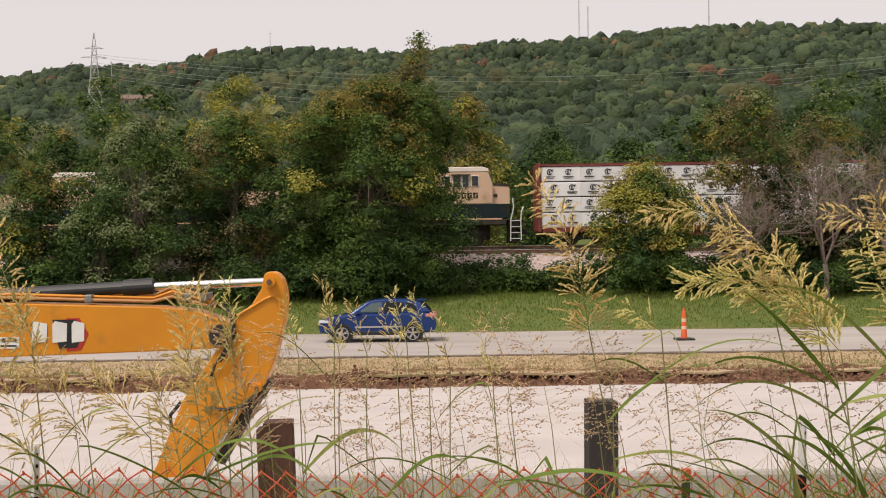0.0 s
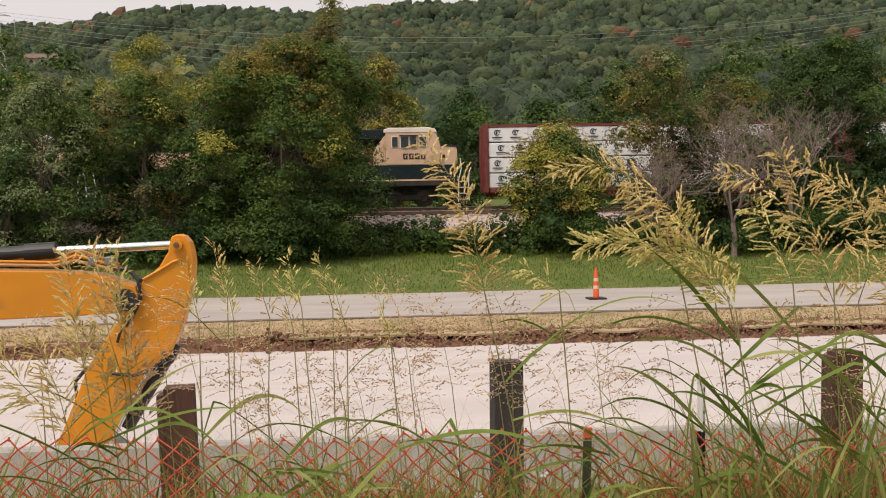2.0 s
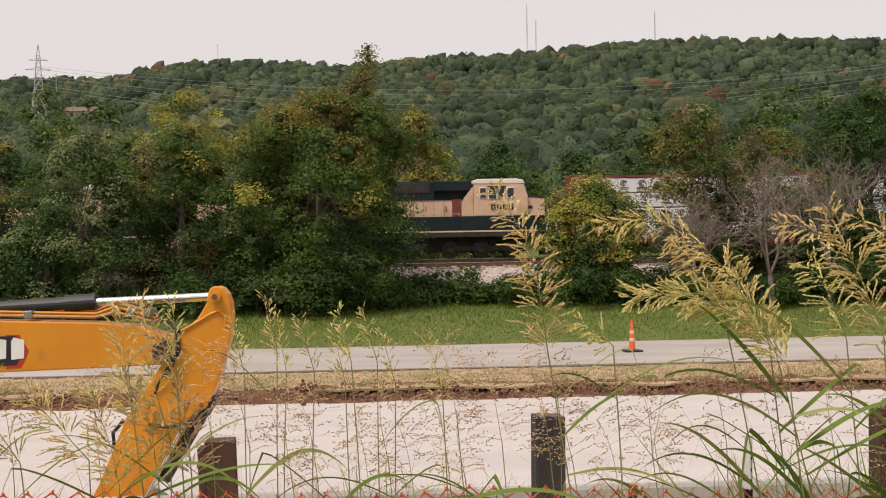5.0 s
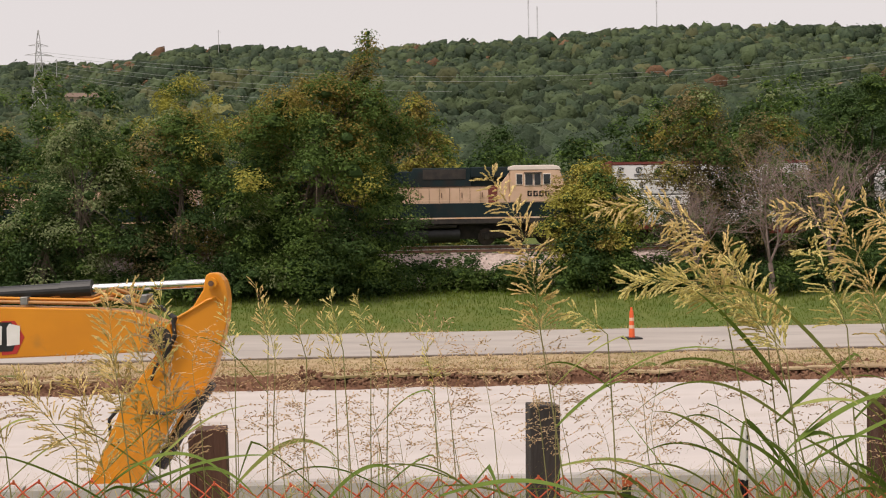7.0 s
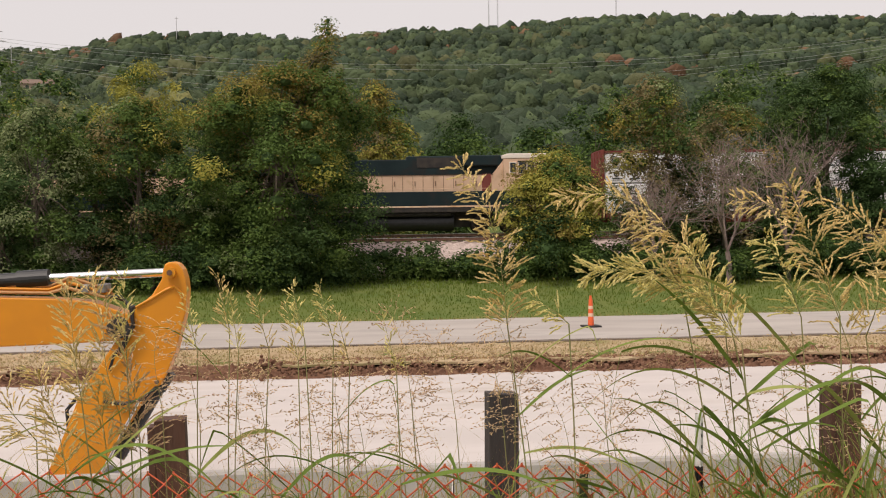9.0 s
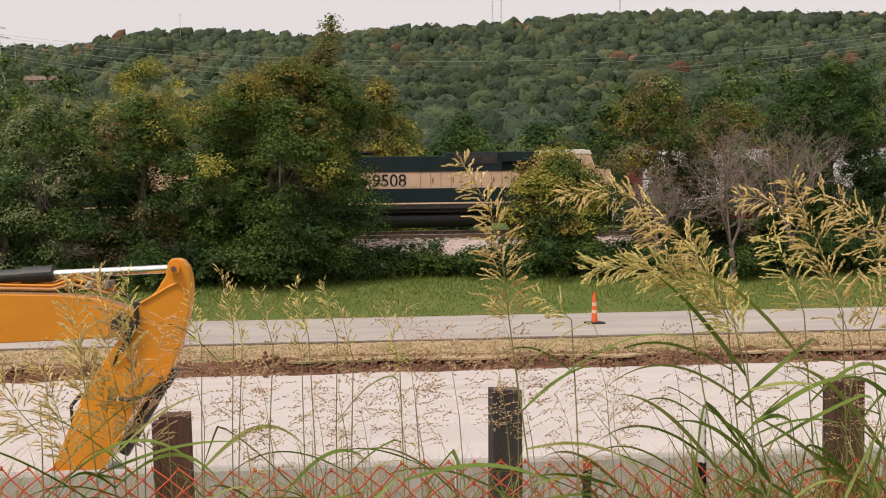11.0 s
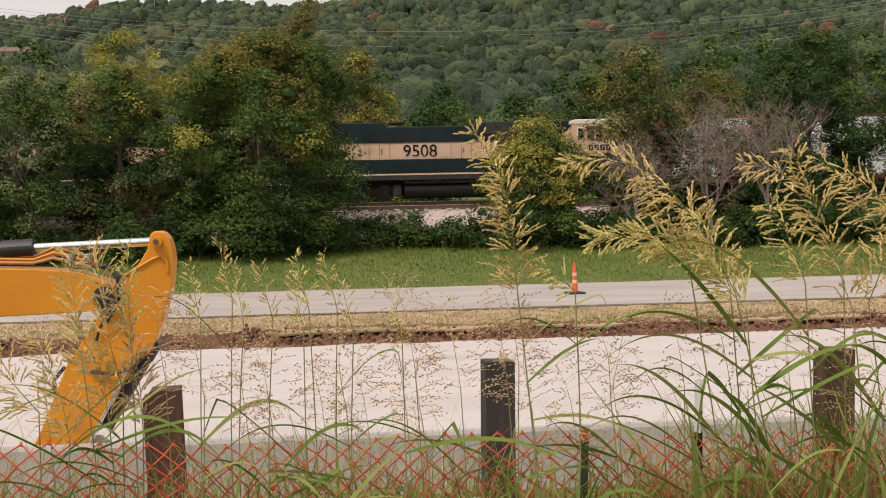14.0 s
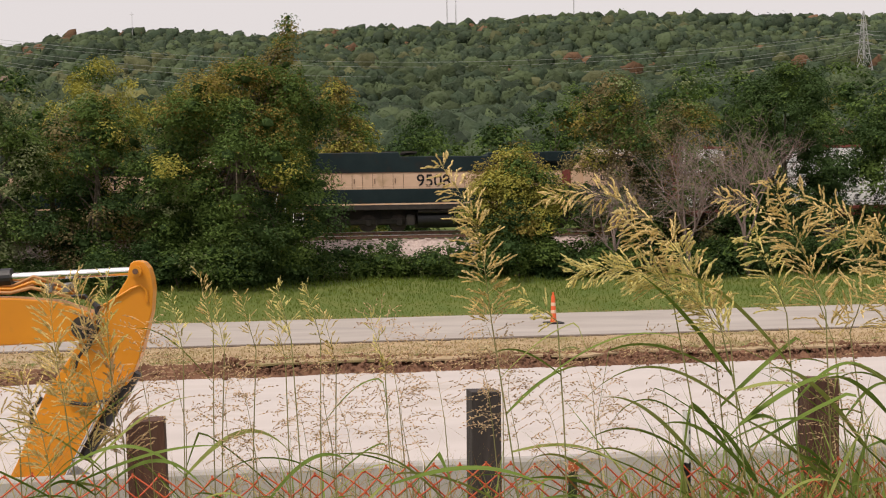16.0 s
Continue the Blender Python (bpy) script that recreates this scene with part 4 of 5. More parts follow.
scatter_blades("straw_litter", rng, gx, gy, np.full(n, -2.0), rng.uniform(0.03, 0.10, n), np.full(n, 0.03), M["straw"], lean=1.6, label="dry straw and short pale grass on the verge", category="straw")


n = 3200
gx = rng.uniform(-25, 35, n)
gy = 50.1 + np.abs(rng.normal(size=n)) * 0.35
scatter_blades("road_edge_straw", rng, gx, gy, land(gx, gy) - 0.01, rng.uniform(0.05, 0.16, n), np.full(n, 0.035), M["blade_dry"], lean=1.0, label="pale dry grass along the far road edge")


# ---- road things ----
def channeliser(x, y, z):
    r = root("traffic_channeliser", pose(x, y, z, 0, 0, 4), "orange traffic channeliser with white bands on a black base", "traffic cone")
    bm = bmesh.new()
    box(bm, (-0.36, -0.36, 0.0), (0.36, 0.36, 0.07), 0.03)
    part("base", bm, M["black"], r, "black rubber base")
    bm = bmesh.new()
    tube(bm, (0, 0, 0.07), (0, 0, 1.12), 0.125, 0.075, 16)
    tube(bm, (0, 0, 1.12), (0, 0, 1.26), 0.05, 0.04, 10)
    part("body", bm, M["cone_orange"], r)
    for z0 in (0.42, 0.72):
        bm = bmesh.new()
        ra = 0.125 - 0.0476 * (z0 - 0.07) + 0.004
        tube(bm, (0, 0, z0), (0, 0, z0 + 0.13), ra, ra - 0.007, 16)
        part("reflective_band", bm, M["band"], r, "pale reflective band")


channeliser(9.30, 44.5, -1.965)


def car(at):
    """Five-door crossover; the front points to -x."""
    r = root("car", at, "metallic blue five-door crossover car driving on the road", "car")
    bm = bmesh.new()
    side = [(-2.32, 0.42), (-2.38, 0.62), (-2.33, 0.88), (-2.05, 1.00), (-1.30, 1.12), (-1.05, 1.15), (1.75, 1.20), (2.25, 1.16), (2.36, 1.0), (2.38, 0.62), (2.30, 0.40), (1.85, 0.36), (-1.9, 0.34)]
    plate(bm, side, -0.95, 0.95, 0.09)
    part("body", bm, M["car_blue"], r, smooth=False)
    bm = bmesh.new()
    lo = [(-1.15, 1.13), (1.95, 1.17)]
    hi = [(-0.35, 1.66), (0.35, 1.735), (1.1, 1.71), (1.72, 1.62)]
    outline = [lo[0], hi[0], hi[1], hi[2], hi[3], (2.15, 1.2)]
    rings = [[bm.verts.new((x, s * (0.90 if z < 1.3 else 0.70), z)) for x, z in outline] for s in (-1, 1)]
    k = len(outline)
    bm.faces.new(rings[0])
    bm.faces.new(rings[1][::-1])
    for i in range(k):
        bm.faces.new((rings[0][i], rings[1][i], rings[1][(i + 1) % k], rings[0][(i + 1) % k]))
    bmesh.ops.recalc_face_normals(bm, faces=bm.faces)
    bmesh.ops.bevel(bm, geom=list(bm.edges), offset=0.05, segments=2, affect="EDGES", profile=0.5)
    part("cabin", bm, M["car_blue"], r)

    def side_pane(name, pts, mat, off=0.006):
        for s in (-1, 1):
            b = bmesh.new()
            f = [b.verts.new((x, s * (0.90 - 0.20 * (z - 1.17) / 0.5 + off + 0.012), z)) for x, z in pts]
            b.faces.new(f if s < 0 else f[::-1])
            bmesh.ops.solidify(b, geom=list(b.faces), thickness=0.012)
            part(name, b, mat, r)

    side_pane("front_window", [(-0.78, 1.22), (0.18, 1.22), (0.18, 1.62), (-0.22, 1.58)], M["windscreen"])
    side_pane("rear_window", [(0.26, 1.22), (1.10, 1.22), (1.06, 1.60), (0.26, 1.63)], M["glass"])
    side_pane("quarter_window", [(1.18, 1.22), (1.66, 1.26), (1.42, 1.56), (1.14, 1.59)], M["glass"])
    bm = bmesh.new()
    box(bm, (-0.54, -0.66, -0.005), (0.50, 0.66, 0.012), 0.004, pose(-0.76, 0, 1.42, 0, -33.5, 0))
    part("windscreen", bm, M["windscreen"], r)
    bm = bmesh.new()
    box(bm, (-0.27, -0.64, -0.005), (0.26, 0.64, 0.012), 0.004, pose(1.98, 0, 1.43, 0, 44, 0))
    part("rear_screen", bm, M["glass"], r)
    bm = bmesh.new()
    box(bm, (1.6, -0.66, 1.645), (2.02, 0.66, 1.69), 0.02)
    part("roof_spoiler", bm, M["car_blue"], r)
    bm = bmesh.new()
    box(bm, (-1.95, -0.965, 0.30), (1.9, 0.965, 0.46), 0.03)
    part("sill", bm, M["black"], r)
    for s in (-0.955, 0.955):
        bm = bmesh.new()
        box(bm, (-0.9, s - 0.012, 0.60), (1.0, s + 0.012, 0.66), 0.004)
        part("chrome_trim", bm, M["alloy"], r)
    for s in (-1, 1):
        bm = bmesh.new()
        box(bm, (1.95, s * 0.90 - 0.07, 1.00), (2.40, s * 0.90 + 0.07, 1.14), 0.03)
        part("tail_lamp", bm, M["lamp_red"], r)
        bm = bmesh.new()
        box(bm, (-2.36, s * 0.78 - 0.18, 0.80), (-1.95, s * 0.78 + 0.18, 0.92), 0.03)
        part("headlamp", bm, M["lamp_clear"], r)
        bm = bmesh.new()
        box(bm, (-0.85, s * 1.0 - 0.09, 1.16), (-0.66, s * 1.0 + 0.09, 1.30), 0.03)
        part("door_mirror", bm, M["car_blue"], r)
        for x in (-1.42, 1.43):
            bm = bmesh.new()
            tube(bm, (x, s * 0.86, 0.36), (x, s * 0.975, 0.36), 0.43, n=28)
            part("wheel_arch", bm, M["black"], r)
            bm = bmesh.new()
            tube(bm, (x, s * 0.74, 0.36), (x, s * 0.99, 0.36), 0.36, n=28)
            w = part("wheel", bm, M["tyre"], r)
            bm = bmesh.new()
            tube(bm, (x, s * 0.98, 0.36), (x, s * 0.997, 0.36), 0.08, n=14)
            for q in range(5):
                a = q * 1.2566 + 0.3
                for da in (-0.16, 0.16):
                    tube(bm, (x + 0.05 * math.cos(a), s * 0.993, 0.36 + 0.05 * math.sin(a)), (x + 0.25 * math.cos(a + da), s * 0.993, 0.36 + 0.25 * math.sin(a + da)), 0.024, n=6)
            for q in range(28):
                a, b2 = q * 0.2244, (q + 1) * 0.2244
                tube(bm, (x + 0.255 * math.cos(a), s * 0.993, 0.36 + 0.255 * math.sin(a)), (x + 0.255 * math.cos(b2), s * 0.993, 0.36 + 0.255 * math.sin(b2)), 0.016, n=5)
            part("rim", bm, M["alloy"], w)
    return r


# ---- excavator ----
def excavator():
    r = root("excavator", pose(0, 17.0, -2.36), "yellow tracked excavator with its stick folded down", "excavator")
    Z = 2.36

    def out(pts):
        return [(x, z + Z) for x, z in pts]

    # boom, running left out of the stick pivot, up and then down to the house
    bm = bmesh.new()
    plate(bm, out([(-3.55, 0.70), (-4.1, 0.90), (-4.7, 0.96), (-7.3, 1.06), (-8.6, 1.02), (-10.8, 0.15), (-12.2, -0.75), (-12.35, -1.05), (-12.0, -1.15), (-10.4, -0.45), (-8.7, 0.12), (-7.3, 0.20), (-4.4, 0.27), (-3.75, 0.30), (-3.5, 0.45)]), -0.28, 0.28, 0.02)
    part("boom", bm, M["cat_yellow"], r)
    # stick with its bulged head
    bm = bmesh.new()
    plate(bm, out([(-3.0, 1.44), (-2.95, 1.475), (-2.88, 1.48), (-2.80, 1.45), (-2.73, 1.36), (-2.69, 1.22), (-2.67, 1.05), (-2.70, 0.7), (-2.86, 0.1), (-3.02, -0.28), (-3.3, -0.55), (-4.05, -1.75), (-4.5, -2.0), (-4.95, -1.95), (-4.72, -1.5), (-4.30, -0.5), (-3.92, 0.05), (-3.75, 0.30), (-3.52, 0.62), (-3.45, 0.78), (-3.2, 0.98), (-3.05, 1.22), (-3.03, 1.35)]), -0.22, 0.22, 0.02)
    part("stick", bm, M["cat_yellow"], r)
    bm = bmesh.new()
    pipe(bm, [(x, -0.235, z + Z) for x, z in ((-3.44, 0.80), (-3.2, 0.93), (-2.98, 1.06), (-2.86, 1.10), (-2.77, 1.02), (-2.76, 0.85))], 0.022, 6)
    part("stick_rim", bm, M["cat_yellow"], r)
    for x, z, ra in ((-2.91, 1.32, 0.085), (-3.70, 0.50, 0.17), (-3.13, -0.33, 0.07), (-4.55, -1.8, 0.09)):
        bm = bmesh.new()
        tube(bm, (x, -0.34, z + Z), (x, 0.34, z + Z), ra, n=20)
        # the large pivot's dark colour holds the shading and hoses around the joint
        p = part("pivot_pin", bm, M["underframe"] if ra > 0.1 else M["cat_yellow"], r)
        bm = bmesh.new()
        tube(bm, (x, -0.36, z + Z), (x, -0.33, z + Z), ra * 0.5, n=16)
        part("pin_cap", bm, M["rail"] if ra < 0.1 else M["black"], p)
    # stick cylinder over the boom
    bm = bmesh.new()
    tube(bm, (-8.4, 0, 1.10 + Z), (-4.92, 0, 1.255 + Z), 0.115, n=20)
    tube(bm, (-5.25, 0, 1.24 + Z), (-4.78, 0, 1.262 + Z), 0.14, n=20)
    part("stick_cylinder", bm, M["black"], r, "black hydraulic cylinder")
    bm = bmesh.new()
    tube(bm, (-4.78, 0, 1.262 + Z), (-2.91, 0, 1.32 + Z), 0.065, n=16)
    part("cylinder_rod", bm, M["chrome"], r, "bright chrome rod")
    # bucket cylinder on the stick
    bm = bmesh.new()
    tube(bm, (-3.13, 0, -0.38 + Z), (-3.80, 0, -1.5 + Z), 0.12, n=16)
    tube(bm, (-3.02, 0, -0.20 + Z), (-3.18, 0, -0.46 + Z), 0.14, n=16)
    part("bucket_cylinder", bm, M["black"], r)
    bm = bmesh.new()
    tube(bm, (-3.42, -0.2, -0.62 + Z), (-4.02, -0.2, -1.75 + Z), 0.03, n=10)
    part("bucket_cylinder_tube", bm, M["chrome"], r)
    # bucket on the pavement, hidden by the barrier
    bm = bmesh.new()
    plate(bm, [(-5.6, 0.02), (-4.5, 0.0), (-3.9, 0.1), (-3.75, 0.45), (-4.0, 0.62), (-4.6, 0.60), (-5.2, 0.35)], -0.6, 0.6, 0.04)
    part("bucket", bm, M["steel"], r)
    # hoses along the boom top and over the joint
    for k, (y, lift, ra, mat) in enumerate([(-0.22, 0.05, 0.026, "hose"), (-0.15, 0.10, 0.024, "cat_yellow"), (-0.06, 0.15, 0.024, "hose"), (0.05, 0.13, 0.024, "cat_yellow"), (0.15, 0.08, 0.026, "hose")]):
        bm = bmesh.new()
        pipe(bm, [(-8.3, y, 1.06 + lift + Z), (-7.0, y, 1.08 + lift + Z), (-5.8, y, 1.03 + lift + Z), (-4.75, y, 0.99 + lift + Z), (-4.45, y, 1.03 + lift * 1.6 + Z), (-4.15, y, 0.97 + lift * 1.3 + Z), (-3.85, y, 0.90 + lift + Z)], ra, 8)
        part("hydraulic_pipe", bm, M[mat], r, "orange tan hydraulic pipe")
    for k in range(4):
        y = -0.25 + 0.11 * k
        bm = bmesh.new()
        pipe(bm, [(-3.88, y, 0.97 + Z), (-3.66, y - 0.05, 0.98 - 0.03 * k + Z), (-3.50, y - 0.10, 0.80 + Z), (-3.47, y - 0.12, 0.55 - 0.04 * k + Z), (-3.60, y - 0.1, 0.30 - 0.05 * k + Z), (-3.78, y - 0.04, 0.05 - 0.07 * k + Z), (-3.85, y, -0.15 + Z)], 0.022, 8)
        part("hydraulic_hose", bm, M["black"], r, "black rubber hose loop")
    for x in (-5.75, -4.2, -3.95):
        bm = bmesh.new()
        box(bm, (x - 0.06, -0.26, 1.03 + Z), (x + 0.06, 0.2, 1.16 + Z), 0.015)
        part("pipe_clamp", bm, M["steel"], r)
    bm = bmesh.new()
    pipe(bm, [(-3.95, -0.26, -0.62 + Z), (-3.65, -0.3, -0.66 + Z), (-3.35, -0.28, -0.6 + Z), (-3.15, -0.26, -0.42 + Z)], 0.028, 8)
    pipe(bm, [(-4.35, -0.15, -0.55 + Z), (-4.52, -0.15, -0.75 + Z), (-4.5, -0.15, -1.05 + Z), (-4.35, -0.2, -1.1 + Z)], 0.03, 8)
    part("stick_hose", bm, M["black"], r)
    # maker's mark as plain shapes, and a label plate
    bm = bmesh.new()
    plate(bm, out([(-6.08, 0.80), (-5.88, 0.80), (-5.74, 0.55), (-5.86, 0.30), (-6.08, 0.28)]), -0.288, -0.278)
    b = part("maker_badge", bm, M["red"], r, "dark red hexagon badge")
    bm = bmesh.new()
    plate(bm, out([(-6.3, 0.78), (-5.93, 0.78), (-5.83, 0.55), (-5.92, 0.34), (-6.2, 0.33)]), -0.292, -0.289)
    part("badge_field", bm, M["black"], b)
    for x0, x1 in ((-6.62, -6.38), (-6.30, -6.07), (-6.00, -5.80)):
        bm = bmesh.new()
        plate(bm, out([(x0, 0.42), (x1 - 0.01, 0.44), (x1, 0.72), (x0 + 0.04, 0.76), (x0, 0.70)]), -0.297, -0.293)
        part("badge_letter", bm, M["white"], b)
    bm = bmesh.new()
    plate(bm, out([(-7.32, 0.52), (-6.82, 0.52), (-6.82, 0.34), (-7.32, 0.34)]), -0.290, -0.279)
    p = part("label_plate", bm, M["white"], r)
    bm = bmesh.new()
    for k in range(5):
        box(bm, (-7.26 + k * 0.085, -0.293, 0.44 + Z), (-7.20 + k * 0.085, -0.2905, 0.50 + Z))
    box(bm, (-7.26, -0.293, 0.37 + Z), (-6.86, -0.2905, 0.395 + Z))
    part("label_writing", bm, M["ink"], p)
    # the machine's house, cab and tracks, beyond the left of the view
    bm = bmesh.new()
    box(bm, (-15.9, -1.4, 1.15), (-12.0, 1.4, 2.3), 0.12)
    part("house", bm, M["cat_yellow"], r)
    bm = bmesh.new()
    box(bm, (-13.2, 0.45, 1.2), (-11.5, 1.4, 3.0), 0.12)
    part("cab", bm, M["black"], r)
    for s in (-1.15, 1.15):
        bm = bmesh.new()
        plate(bm, [(-16.0, 0.15), (-15.7, 0.0), (-11.9, 0.0), (-11.6, 0.15), (-11.5, 0.5), (-11.7, 0.85), (-12.0, 0.95), (-15.6, 0.95), (-15.9, 0.85), (-16.1, 0.5)], s - 0.35, s + 0.35, 0.04)
        part("track", bm, M["steel"], r)
    bm = bmesh.new()
    tube(bm, (-13.8, 0, 0.6), (-13.8, 0, 1.2), 0.8, n=24)
    part("slew_ring", bm, M["black"], r)


excavator()


# ---- posts, stakes and net at the verge ----
def verge_posts():
    for x, y, top, w, d, mat, label, tilt, step in ((-1.355, 6.70, 0.64, 0.242, 0.18, "post_brown", "brown square guardrail post with a stepped top", -1.5, True), (0.845, 6.65, 0.76, 0.200, 0.2, "post_dark", "dark weathered square guardrail post in tall grass", 0.6, False), (3.262, 6.80, 0.745, 0.222, 0.18, "post_brown", "brown square guardrail post with a stepped top", 1.0, True), (-3.75, 6.7, 0.62, 0.23, 0.2, "post_dark", "dark weathered square guardrail post in tall grass", 0, False)):
        z0 = float(land(x, y))
        r = root("guardrail_post", pose(x, y, z0, 0, tilt, 3), label, "post", "guardrail posts")
        bm = bmesh.new()
        if step:
            box(bm, (-w / 2, -d / 2, -0.4), (-w * 0.305, d / 2, top - z0 - 0.042), 0.004)
            box(bm, (-w * 0.30, -d / 2 - 0.012, -0.4), (w / 2, d / 2 + 0.01, top - z0), 0.004)
        else:
            box(bm, (-w / 2, -d / 2, -0.4), (w / 2, d / 2, top - z0), 0.005)
        for v in bm.verts:
            v.co += Vector((noise.noise(v.co * 5), noise.noise(v.co * 5 + Vector((9, 0, 0))), noise.noise(v.co * 7))) * 0.006
        part("timber", bm, M[mat], r)


def stakes():
    for x, y, top in ((1.68, 4.93, 0.86), (-2.42, 4.93, 0.80), (-5.6, 4.93, 0.8), (5.3, 4.93, 0.82)):
        z0 = float(land(x, y))
        r = root("fence_stake", pose(x, y, z0, 0, 1.0, 0), "black steel fence stake with a white painted top", "stake", "fence stakes")
        h = top - z0
        bm = bmesh.new()
        box(bm, (-0.022, -0.004, -0.3), (0.022, 0.004, h - 0.285), 0.002)
        box(bm, (-0.004, -0.03, -0.3), (0.004, 0.004, h - 0.285), 0.002)
        part("shaft", bm, M["black"], r)
        bm = bmesh.new()
        box(bm, (-0.022, -0.004, h - 0.285), (0.022, 0.004, h), 0.002)
        box(bm, (-0.004, -0.03, h - 0.285), (0.004, 0.004, h - 0.01), 0.002)
        tip = part("white_tip", bm, M["white"], r, "white painted tip")
        for k in range(4):
            bm = bmesh.new()
            box(bm, (0.004, -0.009, h - 0.25 + 0.06 * k), (0.016, -0.0045, h - 0.232 + 0.06 * k))
            part("stud_hole", bm, M["ink"], tip)


def net():
    """Diamond mesh safety net hung between the stakes."""
    r = root("safety_fence", pose(0, 4.9, 0), "orange red diamond mesh safety fence sagging in tall grass", "fence")
    cw, ch, x0, x1, rows = 0.128, 0.112, -5.6, 5.5, 8
    cols = int((x1 - x0) / cw)

    def at(u, v):
        x = x0 + u * cw
        sag = 0.045 * noise.noise(Vector((x * 0.9, 0, 0))) + 0.03 * noise.noise(Vector((x * 2.7, 5, 0)))
        z = 0.64 - 0.018 * (x + 1.4) + sag - v * ch * (1 + 0.06 * noise.noise(Vector((x * 1.3, v * 0.7, 2))))
        return Vector((x + 0.05 * noise.noise(Vector((x * 1.5, v * 0.8, 7))), 0.05 * noise.noise(Vector((x * 0.8, v * 0.5, 1))), z))

    panels = [([], []) for _ in range(3)]

    def rod(a, b, rad):
        V, F = panels[0 if a.x < -2.42 else 1 if a.x < 1.68 else 2]
        d = (b - a).normalized()
        u = d.cross(Vector((0, 1, 0))).normalized() * rad
        w = Vector((0, rad * 0.8, 0))
        i = len(V)
        for p in (a, b):
            V.extend([p + u, p + w, p - u, p - w])
        for k in range(4):
            F.append((i + k, i + (k + 1) % 4, i + 4 + (k + 1) % 4, i + 4 + k))

    for c in range(cols):
        for v in range(rows):
            l, t, rt, bt = at(c, v + 0.5), at(c + 0.5, v), at(c + 1, v + 0.5), at(c + 0.5, v + 1)
            rod(l, t, 0.0044)
            rod(t, rt, 0.0044)
            rod(l, bt, 0.0044)
            rod(bt, rt, 0.0044)
            up = (at(c + 0.5, v - 0.14) - t) if v == 0 else Vector((0, 0, 0.016))
            rod(t - Vector((0, 0, 0.014)), t + up * 0.6, 0.0056)
    for V, F in panels:
        put("netting", quick("netting", [tuple(p) for p in V], F, M["orange_net"]), r)


def short_stake():
    z0 = float(land(1.03, 4.86))
    r = root("wooden_stake", pose(1.03, 4.86, z0, 0, 2.0, 0), "short green wooden stake with an orange tip", "stake")
    bm = bmesh.new()
    box(bm, (-0.022, -0.012, -0.2), (0.022, 0.012, 0.85), 0.004)
    part("shaft", bm, M["stake_green"], r)
    bm = bmesh.new()
    box(bm, (-0.024, -0.014, 0.85), (0.024, 0.014, 0.91), 0.004)
    part("tip", bm, M["orange_net"], r, "orange painted tip")


def clods():
    """Loose lumps of earth along the dug edge."""
    rng = np.random.default_rng(17)
    bm = bmesh.new()
    bmesh.ops.create_icosphere(bm, subdivisions=1, radius=1)
    sv, sf = np.array([tuple(v.co) for v in bm.verts]), np.array([[v.index for v in f.verts] for f in bm.faces])
    bm.free()
    n = 1500
    x = rng.uniform(-18, 26, n)
    heap = np.array([noise.noise(Vector((a * 0.5, 3.0, 1.0))) for a in x])
    y = 33.7 + rng.normal(size=n) * 0.28
    size = rng.uniform(0.02, 0.07, n) * (1 + 0.9 * np.clip(heap, 0, 1))
    z = -2.25 + (y - 33.3) * 0.24 + np.clip(heap, 0, 1) * rng.uniform(0, 0.35, n)
    V = sv[None] * size[:, None, None] * rng.uniform(0.6, 1.3, (n, len(sv), 1)) + np.stack([x, y, z], 1)[:, None]
    F = sf[None] + (np.arange(n) * len(sv))[:, None, None]
    tagged(put("earth_clods", quick("earth_clods", V.reshape(-1, 3), F.reshape(-1, 3), M["dirt"])), "loose lumps of dug red brown earth", "earth", kind="stuff")


def flowers():
    rng = np.random.default_rng(3)
    for x, z in ((-0.55, 0.30), (0.42, 0.42), (-1.0, 0.18), (0.1, 0.12), (1.3, 0.2), (0.75, 0.5), (-0.2, 0.2), (-1.6, 0.25)):
        y = rng.uniform(4.2, 4.7)
        z0 = float(land(x, y))
        r = root("white_flower", pose(x, y, z0), "small white wild flower among the grass", "flower", "white flowers in the grass")
        bm = bmesh.new()
        pipe(bm, [(0, 0, -0.02), (0.02, 0, (z - z0) * 0.5), (0, 0, z - z0)], 0.002, 5)
        part("stem", bm, M["stem"], r)
        bm = bmesh.new()
        for k in range(6):
            a = k * 1.047
            f = [bm.verts.new((0.022 * math.cos(a + q) * w, -0.004 * w, z - z0 + 0.022 * math.sin(a + q) * w)) for q, w in ((0, 0.15), (-0.4, 0.9), (0, 1.1), (0.4, 0.9))]
            bm.faces.new(f)
        part("petals", bm, M["white"], r)


verge_posts()
stakes()
short_stake()
clods()
flowers()
net()


